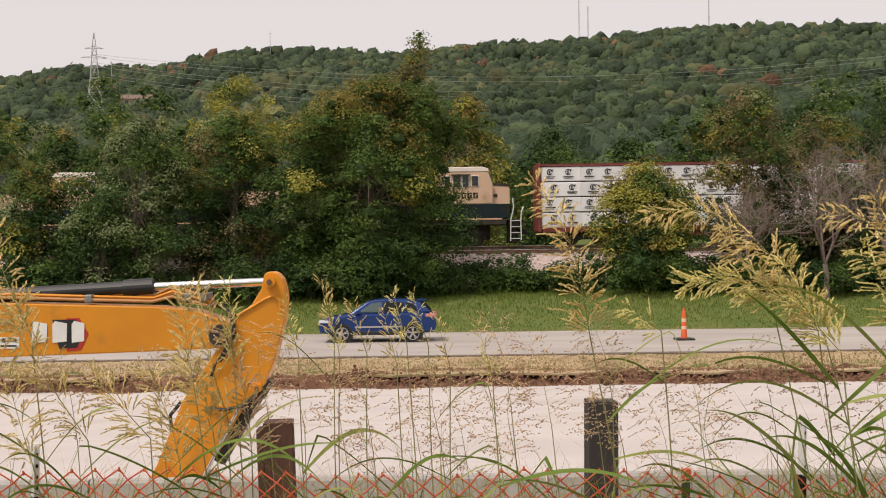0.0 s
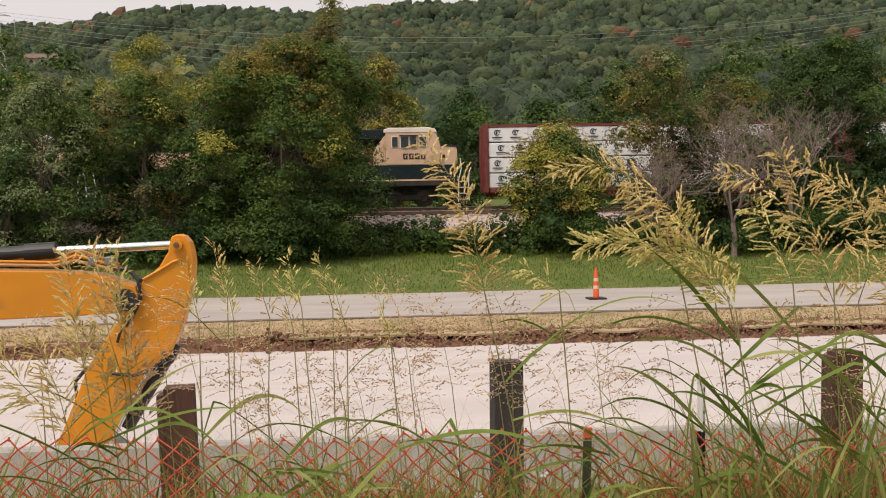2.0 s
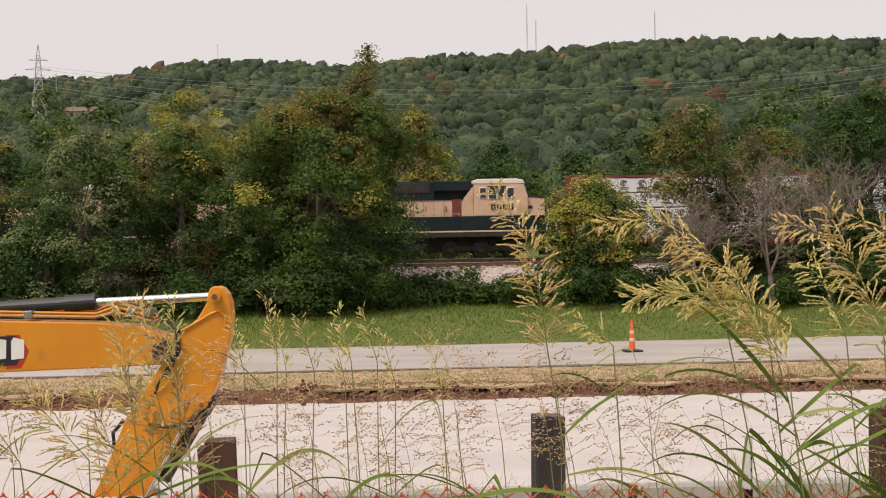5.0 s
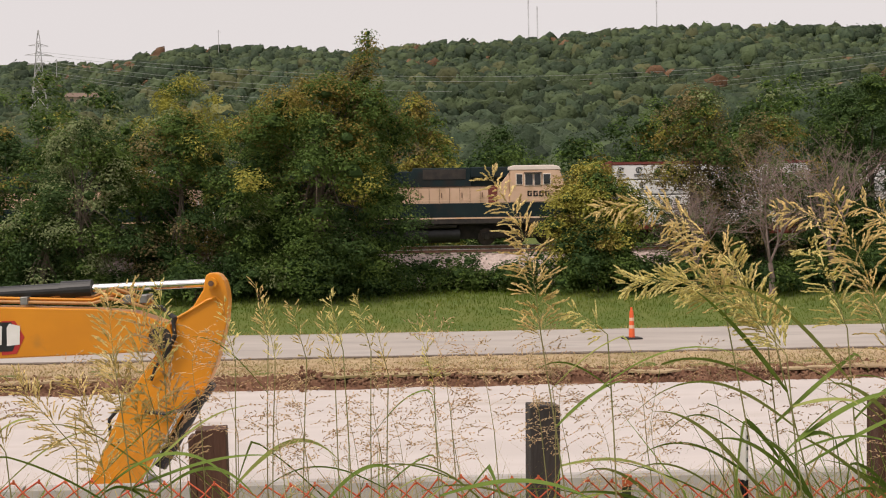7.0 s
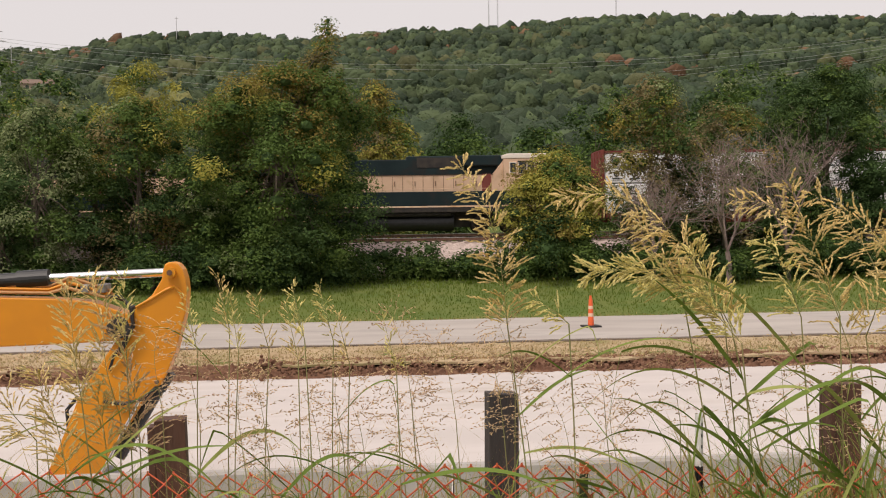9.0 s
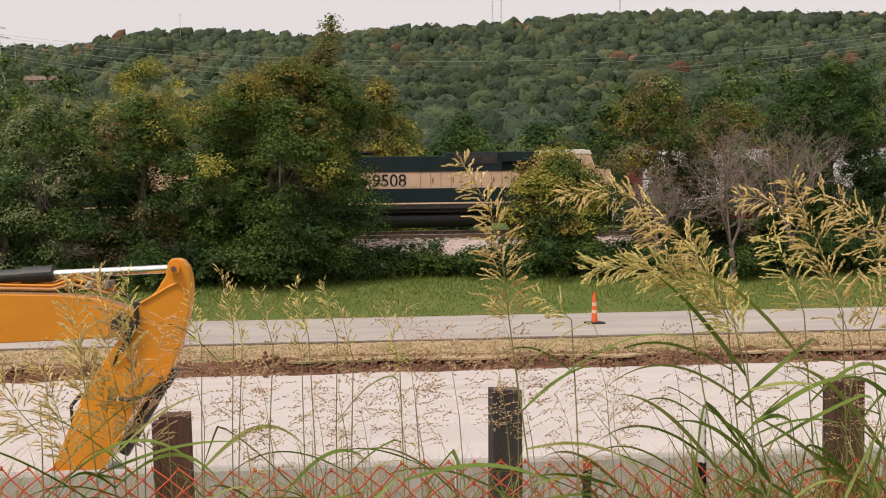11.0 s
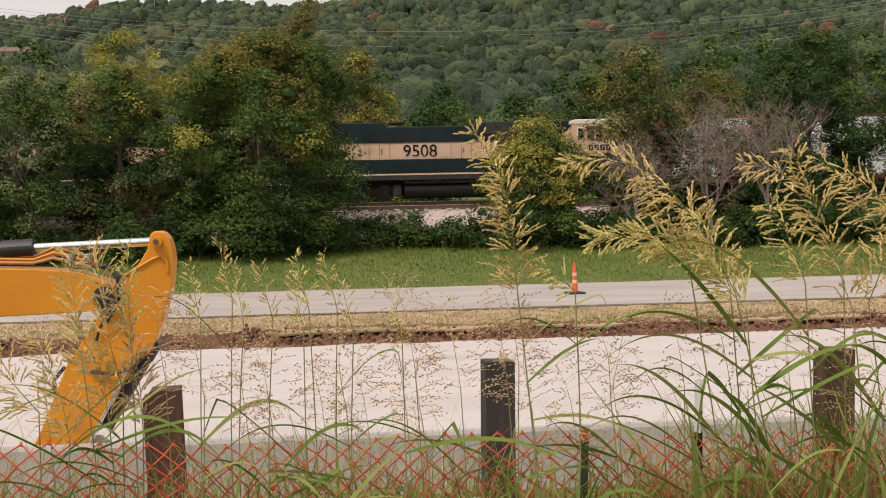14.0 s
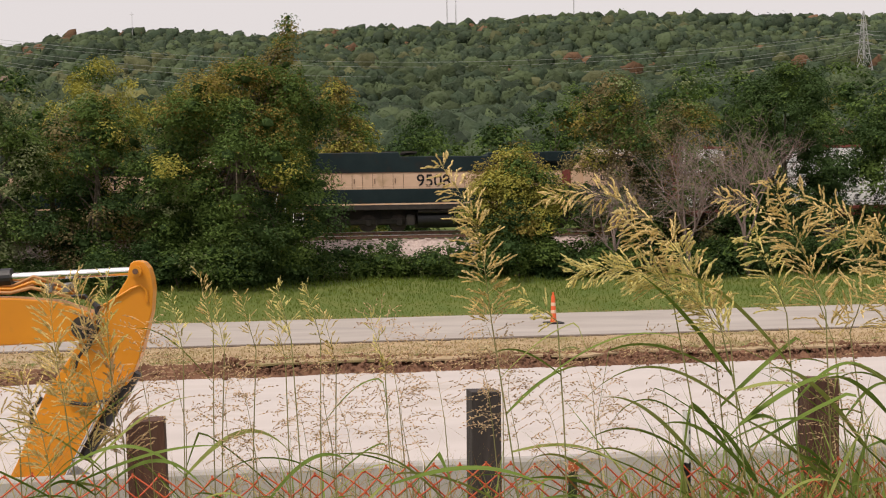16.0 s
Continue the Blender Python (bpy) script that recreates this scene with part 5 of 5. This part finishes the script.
# ---- far things on the hill ----
def pylon(x, y, top, height, label):
    r = root("transmission_tower", pose(x, y, top - height, 0, 0, 12), label, "transmission tower", "transmission towers")
    bm = bmesh.new()
    levels = [(0.0, 2.7), (0.22, 2.0), (0.42, 1.4), (0.58, 1.05), (0.72, 0.8), (0.86, 0.55), (1.0, 0.1)]
    rad = 0.11
    ring = [[Vector((sx * w, sy * w, f * height)) for sx, sy in ((-1, -1), (1, -1), (1, 1), (-1, 1))] for f, w in levels]
    for a, b in zip(ring, ring[1:]):
        for k in range(4):
            tube(bm, a[k], b[k], rad, n=4)
            tube(bm, a[k], b[(k + 1) % 4], rad * 0.7, n=3)
            tube(bm, a[(k + 1) % 4], b[k], rad * 0.7, n=3)
            tube(bm, b[k], b[(k + 1) % 4], rad * 0.7, n=3)
    part("lattice_body", bm, M["pylon"], r)
    for f, w in ((0.56, 3.8), (0.68, 4.4), (0.80, 3.2)):
        bm = bmesh.new()
        for s in (-1, 1):
            tube(bm, (0, 0, f * height + 0.8), (s * w, 0, f * height), rad * 0.8, n=4)
            tube(bm, (0, 0, f * height), (s * w, 0, f * height), rad * 0.8, n=4)
        part("cross_arm", bm, M["pylon"], r)


def far_things():
    pylon(-120.5, 400, 78.2, 27, "pale steel lattice transmission tower on the hill")
    pylon(201.5, 401.5, 79.3, 27, "pale steel lattice transmission tower on the hill")
    for x, y, top in ((109, 905, 203), (116, 905, 190), (211, 905, 196)):
        z0 = float(land(x, y)) - 1
        r = root("radio_mast", pose(x, y, z0), "thin pale radio mast on the ridge", "radio mast", "radio masts on the ridge")
        bm = bmesh.new()
        for k in range(3):
            a = k * 2.094
            tube(bm, (0.5 * math.cos(a), 0.5 * math.sin(a), 0), (0.4 * math.cos(a), 0.4 * math.sin(a), top - z0), 0.10, n=4)
        for j in range(int((top - z0) / 3)):
            for k in range(3):
                a, b = k * 2.094, (k + 1) * 2.094
                tube(bm, (0.48 * math.cos(a), 0.48 * math.sin(a), j * 3.0), (0.48 * math.cos(b), 0.48 * math.sin(b), j * 3.0 + 3.0), 0.06, n=3)
        part("lattice", bm, M["pylon"], r)
    for x, y, h in ((-127, 860, 14), (-200, 700, 12)):
        r = root("utility_pole", pose(x, y, float(land(x, y))), "pale pole standing out of the wood", "pole", "poles on the hill")
        bm = bmesh.new()
        tube(bm, (0, 0, 0), (0, 0, h + 12), 0.22, 0.16, 6)
        tube(bm, (-1.5, 0, h + 10.6), (1.5, 0, h + 10.6), 0.12, n=4)
        part("shaft", bm, M["pylon"], r)
    # power lines: sagging spans between the towers and on beyond
    ends = [(-0.9, 0.74, 10.5), (0.9, 0.73, 11.0), (-1.2, 0.64, 12.8), (1.2, 0.63, 13.3), (-1.0, 0.53, 14.8), (1.0, 0.52, 15.3)]
    for s, f, sag in ends:
        for xa, ya, ta, xb, yb, tb, share in ((-120.5, 400, 78.2, 201.5, 401.5, 79.3, 1.0), (201.5, 401.5, 79.3, 440, 409, 95, 0.7)):
            bm = bmesh.new()
            pts = []
            for i in range(25):
                u = i / 24
                pts.append((xa + (xb - xa) * u, ya + (yb - ya) * u + s * 3.3, (ta - 30 * (1 - f)) * (1 - u) + (tb - 30 * (1 - f)) * u - sag * share * 4 * u * (1 - u)))
            pipe(bm, pts, 0.055, 4)
            ob = part("power_line", bm, M["wire"])
            tagged(ob, "pale sagging power line across the wooded hill", "power line", "power lines between the towers")
    # a house half hidden by the wood
    z0 = 66.5
    r = root("house", pose(-142, 536, z0, 0, 0, 10), "tan house with a brown roof half hidden by trees", "house")
    bm = bmesh.new()
    box(bm, (-7, -4, -6), (7, 4, 6.2))
    part("wall", bm, M["house"], r)
    bm = bmesh.new()
    a = [bm.verts.new(c) for c in ((-7.6, -4.6, 6.1), (7.6, -4.6, 6.1), (7.6, 4.6, 6.1), (-7.6, 4.6, 6.1), (-7.6, 0, 8.6), (7.6, 0, 8.6))]
    for f in ((0, 1, 5, 4), (2, 3, 4, 5), (0, 4, 3), (1, 2, 5), (0, 3, 2, 1)):
        bm.faces.new([a[i] for i in f])
    part("roof", bm, M["roof"], r)
    for x in (-4, 0, 4):
        bm = bmesh.new()
        box(bm, (x - 0.7, -4.06, 3.6), (x + 0.7, -3.98, 5.4))
        part("window", bm, M["glass"], r)


far_things()

# ---- tall grass at the verge ----
PLANTS = []


def ribbon(V, F, pts, widths, side, fold=0.25):
    """A folded leaf ribbon through pts."""
    i = len(V)
    for p, w in zip(pts, widths):
        V.extend([p - side * w * 0.5, p - Vector((0, 0, w * fold)), p + side * w * 0.5])
    for k in range(len(pts) - 1):
        a = i + 3 * k
        F.extend([(a, a + 1, a + 4, a + 3), (a + 1, a + 2, a + 5, a + 4)])


def spikelets(V, F, rng, a, d, length, size, thick, bare=0.2, droop=2.2, step=0.42, wild=0.17):
    """A finger of grains on a fine branch that starts at a towards d and nods a little."""
    p = a.copy()
    d = d.normalized()
    n = max(3, int(length / (size * step)))
    seg = length / n
    path = [p.copy()]
    for k in range(n):
        d = (d + Vector((0, 0, -droop * seg))).normalized()
        p = p + d * seg
        path.append(p.copy())
        if k < bare * n:
            continue
        g = (d + Vector(rng.normal(size=3)) * wild).normalized()
        u = g.orthogonal().normalized() * thick
        w = g.cross(u).normalized() * thick
        b, m, t = p, p + g * size * 0.4, p + g * size
        j = len(V)
        V.extend([b, m + u, m + w, m - u, m - w, t])
        for q in range(4):
            F.extend([(j, j + 1 + q, j + 1 + (q + 1) % 4), (j + 5, j + 1 + (q + 1) % 4, j + 1 + q)])
    for a2, b2 in zip(path[::2], path[2::2]):
        j = len(V)
        s = (b2 - a2).orthogonal().normalized() * 0.0016
        V.extend([a2 - s, a2 + s, b2 + s])
        F.append((j, j + 1, j + 2))


def bezier(pts, n):
    """Smooth points through a few control points."""
    out = []
    m = len(pts) - 1
    for i in range(n + 1):
        u = i / n * m
        k = min(int(u), m - 1)
        f = u - k
        p0, p1, p2, p3 = pts[max(k - 1, 0)], pts[k], pts[k + 1], pts[min(k + 2, m)]
        out.append(0.5 * ((2 * p1) + (p2 - p0) * f + (2 * p0 - 5 * p1 + 4 * p2 - p3) * f * f + (3 * p1 - p0 - 3 * p2 + p3) * f ** 3))
    return out


def tall_grass(seed, foot, head, seed_mat, branch, count, size, thick, y=4.3, leaves=3, droop=0.3, label="", stem_r=0.0037, group="tall seeding grasses", sway=0.5):
    """foot: x of the root; head: points (x, z) from the base of the seed head to its tip."""
    rng = np.random.default_rng(seed)
    y = y + rng.uniform(-0.15, 0.15)
    z0 = float(land(foot, y)) - 0.02
    r = root("tall_grass", pose(foot, y, z0), label or "tall seeding grass with golden drooping seed head", "grass", group)
    o = Vector((foot, y, z0))
    hp = [Vector((x, y + rng.normal() * 0.04, z)) - o for x, z in head]
    lower = bezier([Vector((0, 0, 0)), hp[0] * 0.5 + Vector((rng.normal() * 0.02, 0, 0.03)), hp[0]], 10)
    axis = bezier(hp, 22)
    bm = bmesh.new()
    pipe(bm, lower, [stem_r * (1.15 - 0.03 * i) for i in range(len(lower))], 6)
    pipe(bm, axis, [stem_r * (0.75 - 0.03 * i) for i in range(len(axis))], 5)
    part("stem", bm, M["stem"], r, "thin green stem")
    V, F = [], []
    fine = size < 0.0205
    if fine:
        count = int(count * 0.7)
    for k in range(count):
        f = (k + rng.random()) / count
        i = min(int(f * 22), 21)
        a = axis[i].lerp(axis[i + 1], f * 22 - i)
        along = (axis[i + 1] - axis[i]).normalized()
        ang = rng.uniform(0, 6.283)
        u = along.orthogonal().normalized()
        w = along.cross(u)
        out = u * math.cos(ang) + w * math.sin(ang)
        if fine:
            d = out * 1.05 + along * 0.5 + Vector((0, 0, 0.15 - droop))
            ln = branch * rng.uniform(0.7, 1.35) * (1.0 - 0.55 * f) * (0.7 + 0.6 * min(1, f * 4))
            spikelets(V, F, rng, a, d, ln, size, thick, 0.25, 4.0, 0.9, 0.5)
        else:
            d = out * rng.uniform(0.55, 1.0) + along * 0.75 + Vector((0, 0, 0.1 - droop))
            ln = branch * rng.uniform(0.65, 1.30) * (1.0 - 0.50 * f)
            spikelets(V, F, rng, a, d, ln, size, thick)
        if rng.random() < 0.45:
            d2 = (d.normalized() + Vector(rng.normal(size=3)) * 0.35)
            spikelets(V, F, rng, a + d.normalized() * ln * 0.3, d2, ln * 0.55, size, thick, 0.2, 3.0, 0.9 if fine else 0.42, 0.5 if fine else 0.17)
    put("seed_head", quick("seed_head", [tuple(p) for p in V], F, seed_mat), r)
    leaves = leaves * 2 if seed < 20 or seed == 71 else leaves
    for k in range(leaves):
        f = rng.uniform(0.25, 0.95)
        p = lower[int(f * 9)]
        a = rng.choice([-1, 1])
        ln = rng.uniform(0.35, 0.90)
        dx, dy = a * rng.uniform(0.55, 1.0), rng.uniform(-0.5, 0.3)
        rise = rng.uniform(0.15, 1.1)
        fall = rng.uniform(0.1, 0.9)
        kink = rng.uniform(0.4, 0.8) if rng.random() < 0.3 else 2.0
        pts = [p + Vector((dx * ln * (u - 0.6 * max(0.0, u - kink)), dy * ln * u, ln * (rise * u - fall * u ** 2.6 - 1.3 * max(0.0, u - kink)))) for u in (i / 15 for i in range(16))]
        wid = rng.uniform(0.014, 0.036)
        LV, LF = [], []
        ribbon(LV, LF, pts, [wid * (0.55 + 0.45 * min(1, i / 4)) * max(0.03, 1 - (i / 15) ** 3) for i in range(16)], Vector((-dy, dx, 0.5)).normalized())
        put("leaf_blade", quick("leaf_blade", [tuple(q) for q in LV], LF, M["blade_pale"] if rng.random() < 0.3 else M["blade"]), r)
    PLANTS.append((r, foot, y, z0, sway))
    return r


def sx(px):
    return 0.55 + (px - 890) * 0.00272


def sz(px, py):
    return 1.76 - (py - 440 + 0.0157 * (px - 890)) * 0.00271


def H(*pts):
    return [(sx(a), sz(a, b)) for a, b in pts]


GOLD, GREENISH, PINK = M["seed"], M["seed_green"], M["seed_pink"]
big = dict(size=0.023, thick=0.0050)
tall_grass(1, sx(965), H((905, 575), (893, 470), (870, 380), (826, 296)), GOLD, 0.155, 100, y=4.3, leaves=4, sway=1.0, label="tall seeding grass with an open golden seed head", **big)
tall_grass(2, sx(1420), H((1290, 575), (1225, 460), (1150, 385), (1080, 345), (1004, 352)), GOLD, 0.145, 95, leaves=4, droop=0.3, sway=0.4, label="tall seeding grass arching over with golden spikes", **big)
tall_grass(3, sx(1385), H((1292, 600), (1240, 530), (1170, 490), (1110, 475), (1040, 482)), GREENISH, 0.17, 140, leaves=3, droop=0.0, sway=0.4, label="tall seeding grass with dense yellow green head", **big)
tall_grass(4, sx(1600), H((1535, 620), (1500, 500), (1440, 410), (1385, 365), (1330, 352)), GOLD, 0.15, 60, leaves=4, droop=0.3, label="tall seeding grass arching over with golden spikes", **big)
tall_grass(5, sx(1520), H((1505, 560), (1480, 470), (1450, 390), (1425, 325)), GOLD, 0.16, 55, leaves=3, **big)
tall_grass(6, sx(1590), H((1560, 600), (1556, 500), (1520, 400), (1460, 342)), GOLD, 0.16, 60, leaves=3, droop=0.45, **big)
tall_grass(7, sx(1350), H((1295, 570), (1262, 500), (1230, 440)), GREENISH, 0.15, 60, leaves=3, **big)
tall_grass(71, sx(1300), H((1210, 520), (1170, 440), (1130, 395)), GOLD, 0.15, 42, leaves=3, droop=0.5, **big)
tall_grass(8, -2.02, [(-2.12, 1.44), (-2.2, 1.62), (-2.27, 1.78), (-2.30, 1.98)], GOLD, 0.15, 56, leaves=3, label="tall seeding grass with an upright golden head", **big)
tall_grass(9, sx(1660), H((1640, 620), (1620, 500), (1580, 410), (1520, 360)), GOLD, 0.16, 60, leaves=3, droop=0.4, **big)
tall_grass(10, sx(1720), H((1690, 600), (1660, 480), (1625, 400)), GOLD, 0.16, 56, leaves=3, **big)
tall_grass(11, sx(1450), H((1420, 560), (1390, 480), (1345, 420)), GREENISH, 0.15, 46, leaves=2, **big)
tall_grass(12, sx(1000), H((1010, 570), (980, 545), (948, 528)), GREENISH, 0.10, 20, leaves=1, **big)
# the group before the excavator
tan = dict(size=0.022, thick=0.0040)
tall_grass(21, sx(248), H((235, 735), (222, 640), (205, 560), (188, 500)), GOLD, 0.15, 70, leaves=4, droop=0.1, label="seeding grass with a pale golden open head", **tan)
tall_grass(22, sx(205), H((190, 700), (178, 600), (168, 500)), GOLD, 0.13, 60, leaves=4, droop=0.1, label="seeding grass with a pale golden open head", **tan)
tall_grass(23, sx(262), H((252, 640), (250, 560), (256, 490)), GREENISH, 0.09, 36, leaves=3, droop=0.0, **tan)
tall_grass(27, sx(225), H((215, 800), (200, 700), (160, 610)), GOLD, 0.15, 70, leaves=4, droop=0.2, **tan)
tall_grass(28, sx(260), H((270, 800), (262, 690), (225, 560)), PINK, 0.14, 70, leaves=4, droop=0.2, **tan)
tall_grass(29, sx(150), H((165, 800), (150, 720), (120, 640)), GOLD, 0.14, 60, leaves=3, droop=0.2, **tan)
tall_grass(24, sx(120), H((110, 760), (60, 690), (20, 650)), GOLD, 0.16, 50, leaves=3, droop=0.2, **tan)
tall_grass(25, sx(20), H((0, 760), (-60, 660), (-100, 570), (-110, 520)), GOLD, 0.17, 70, leaves=3, droop=0.2, **tan)
tall_grass(26, sx(-60), H((-90, 800), (-140, 700), (-160, 600)), GOLD, 0.15, 56, leaves=3, droop=0.2, **tan)
# short spikes against the road
for i, (px, py) in enumerate(((352, 520), (402, 486), (420, 520), (472, 520), (536, 498), (522, 535), (582, 508), (610, 545), (690, 560))):
    tall_grass(40 + i, sx(px + 30), H((px + 22, py + 95), (px + 12, py + 50), (px, py)), GOLD if i % 2 else GREENISH, 0.065, 22, 0.022, 0.0034, leaves=2, droop=0.0, label="seeding grass with a short upright golden spike", stem_r=0.003)
# open pinkish heads
for i, (px, py) in enumerate(((430, 655), (470, 640), (560, 690), (598, 632), (640, 700), (700, 645), (735, 668), (720, 560), (880, 610), (930, 640), (905, 560), (1065, 620), (1100, 690), (1000, 700), (350, 600), (300, 560), (1290, 610), (1200, 600), (1380, 600), (90, 620), (-50, 620), (1500, 640), (480, 760), (800, 600))):
    lean = -14 if i % 3 else 20
    tall_grass(70 + i, sx(px + 35), H((px + 20, py + 150), (px + 8, py + 60), (px + lean, py)), PINK, 0.15, 54, 0.020, 0.0034, leaves=2, droop=0.25, label="slender grass with an open pinkish seed head", stem_r=0.0026, y=4.4)


def broad_leaves():
    """Long arching blades of the coarse grass clumps."""
    rng = np.random.default_rng(9)
    clumps = [(-2.9, 14), (-2.45, 12), (-2.0, 12), (-1.6, 12), (-1.2, 12), (-0.8, 12), (-0.4, 12), (0.0, 13), (0.35, 13), (0.7, 11), (1.1, 11), (1.5, 13), (1.85, 18), (2.2, 20), (2.6, 20), (3.0, 16)]
    for x, n in clumps:
        y = rng.uniform(4.0, 4.8)
        z0 = float(land(x, y)) - 0.02
        r = root("grass_clump", pose(x, y, z0), "coarse green grass clump with long arching blades", "grass", "grass clumps at the fence")
        for k in range(int(n * 2.6)):
            short = k >= n
            a = rng.uniform(0, 6.283)
            ln = rng.uniform(0.55, 0.95) if short else rng.uniform(0.75, 1.25) * (1.22 if x > 1.2 else 1.0)
            out = Vector((math.cos(a), math.sin(a) * 0.5, 0)) * ln * rng.uniform(0.10, 0.75)
            up = ln * rng.uniform(0.70, 0.98)
            foot = Vector((rng.normal() * 0.16, rng.normal() * 0.1, 0))
            drop = rng.uniform(0.0, 0.45) * rng.random()
            kink = rng.uniform(0.45, 0.8) if rng.random() < 0.35 else 2.0
            pts = []
            for i in range(16):
                u = i / 15
                v = u - 1.5 * max(0.0, u - kink)
                pts.append(foot + out * (u ** 1.22) + Vector((0, 0, up * (v - drop * u ** 3))))
            wid = rng.uniform(0.012, 0.040)
            V, F = [], []
            side = Vector((-out.y, out.x, 0)).normalized() if out.length > 0 else Vector((1, 0, 0))
            side = (side + Vector((rng.normal() * 0.5, 0, 0.3))).normalized()
            ribbon(V, F, pts, [wid * (0.5 + 0.5 * min(1, i / 5)) * max(0.03, 1 - (i / 15) ** 3) for i in range(16)], side)
            q = rng.random()
            mat = M["blade_dry"] if q < 0.10 else M["blade_red"] if q < (0.20 if short else 0.12) else M["blade_pale"] if q < 0.35 else M["blade"]
            put("leaf_blade", quick("leaf_blade", [tuple(p) for p in V], F, mat), r)


broad_leaves()
rng = np.random.default_rng(55)


def verge_spots(n, y1):
    """Places along the fence, few of them in the thin stretch beside the short stake."""
    x, y = rng.uniform(-4.2, 5.0, n), rng.uniform(4.25, y1, n)
    keep = (rng.random(n) < np.where((x > 0.78) & (x < 1.5), 0.25, 1.0)) & (rng.random(n) < np.where(x > 1.5, 1.0, 0.75))
    return x[keep], y[keep], int(keep.sum())


gx, gy, n = verge_spots(2200, 6.0)
scatter_blades("verge_grass", rng, gx, gy, land(gx, gy) - 0.02, (0.35 + 0.7 * rng.random(n) ** 1.5) * (1 + 0.2 * (gx > 1.7)), rng.uniform(0.008, 0.022, n), M["blade"], lean=0.9, label="dense green grass along the orange fence")
gx, gy, n = verge_spots(3600, 7.0)
scatter_blades("dry_verge_grass", rng, gx, gy, land(gx, gy) - 0.02, 0.4 + 0.7 * rng.random(n) ** 1.6, rng.uniform(0.004, 0.010, n), M["blade_dry"], lean=0.9, label="dry tan grass stalks along the orange fence")
gx, gy, n = verge_spots(6200, 5.6)
scatter_blades("red_stalks", rng, gx, gy, land(gx, gy) - 0.02, 0.35 + 0.7 * rng.random(n) ** 1.8, rng.uniform(0.005, 0.014, n), M["blade_red"], lean=0.9, label="withered red brown stalks among the verge grass")
n = 5000
gx, gy = rng.uniform(-14, 16, n), rng.uniform(7.4, 12.4, n)
scatter_blades("slope_grass", rng, gx, gy, land(gx, gy) - 0.02, rng.uniform(0.1, 0.35, n), rng.uniform(0.01, 0.02, n), M["blade"], lean=0.7, label="short green grass on the slope below the posts")

# ---- the train ----
loco_1 = locomotive(pose(3.89, 70.0, RAIL_Z), "9508")
loco_2 = locomotive(pose(3.89 - 23.2, 70.0, RAIL_Z), "")
CARS = [(lumber_car(pose(5.55, 70.0, RAIL_Z)), 5.55), (lumber_car(pose(5.55 + 23.6, 70.0, RAIL_Z)), 5.55 + 23.6)]
pack_me, mark_me = lumber_pack_meshes()
for vehicle, x_end in CARS:
    for i in range(9):
        for j in range(4):
            p = put("lumber_pack", pack_me, vehicle, "white wrapped pack of timber")
            p.location = (0.24 + i * 2.39 , 0, 1.10 + j * 0.925)
            for dx in (0.0, 1.12):
                q = put("printed_mark", mark_me, p)
                q.location = (dx if j % 2 else 0.22 + dx, -1.372, 0.03)
the_car = car(pose(-2.9, 46.2, -1.965))


def motions():
    """The train creeps to the right, the car drives off to the left, the grass leans in the wind."""
    run = [(0.0, 0.0), (0.5, 0.52), (1.0, 0.58), (1.5, 1.52), (2.0, 2.02), (2.5, 2.64), (3.0, 3.15), (3.5, 3.18), (4.0, 4.2), (4.5, 4.77), (5.5, 5.83), (6.3, 6.7), (7.0, 7.44), (7.5, 8.0), (8.0, 8.52), (8.5, 8.98), (9.5, 10.02), (11.0, 11.59), (11.5, 12.19), (12.0, 12.75), (12.5, 13.24), (13.0, 13.71), (13.5, 14.27), (14.0, 14.73), (14.5, 15.31), (15.0, 15.78), (15.5, 16.32), (16.0, 16.85)]
    for thing, x in ((loco_1, 3.89), (loco_2, 3.89 - 23.2), *CARS):
        walk(thing, [(t, pose(x + s, 70.0, RAIL_Z)) for t, s in run])
    walk(the_car, [(t, pose(-2.9 - 29.8 * t, 46.2, -1.965)) for t in (0.0, 0.1, 0.2, 0.3, 0.5, 1.0, 2.0, 4.0, 8.0, 12.0, 16.0)])
    wind = [(0.0, -4.0), (0.8, -3.0), (1.5, -4.2), (2.5, -3.4), (3.5, -4.5), (4.5, -2.5), (6.0, -1.6), (7.0, -1.0), (8.5, 0.6), (9.8, -0.6), (11.0, 0.0), (12.5, -0.4), (13.5, 1.8), (14.5, 0.6), (15.2, -1.0), (16.0, -1.2)]
    for i, (plant, x, y, z, sway) in enumerate(PLANTS):
        walk(plant, [(t, pose(x, y, z, 0, a * sway * (0.85 + 0.3 * math.sin(i * 2.1 + t)), 0)) for t, a in wind])


motions()
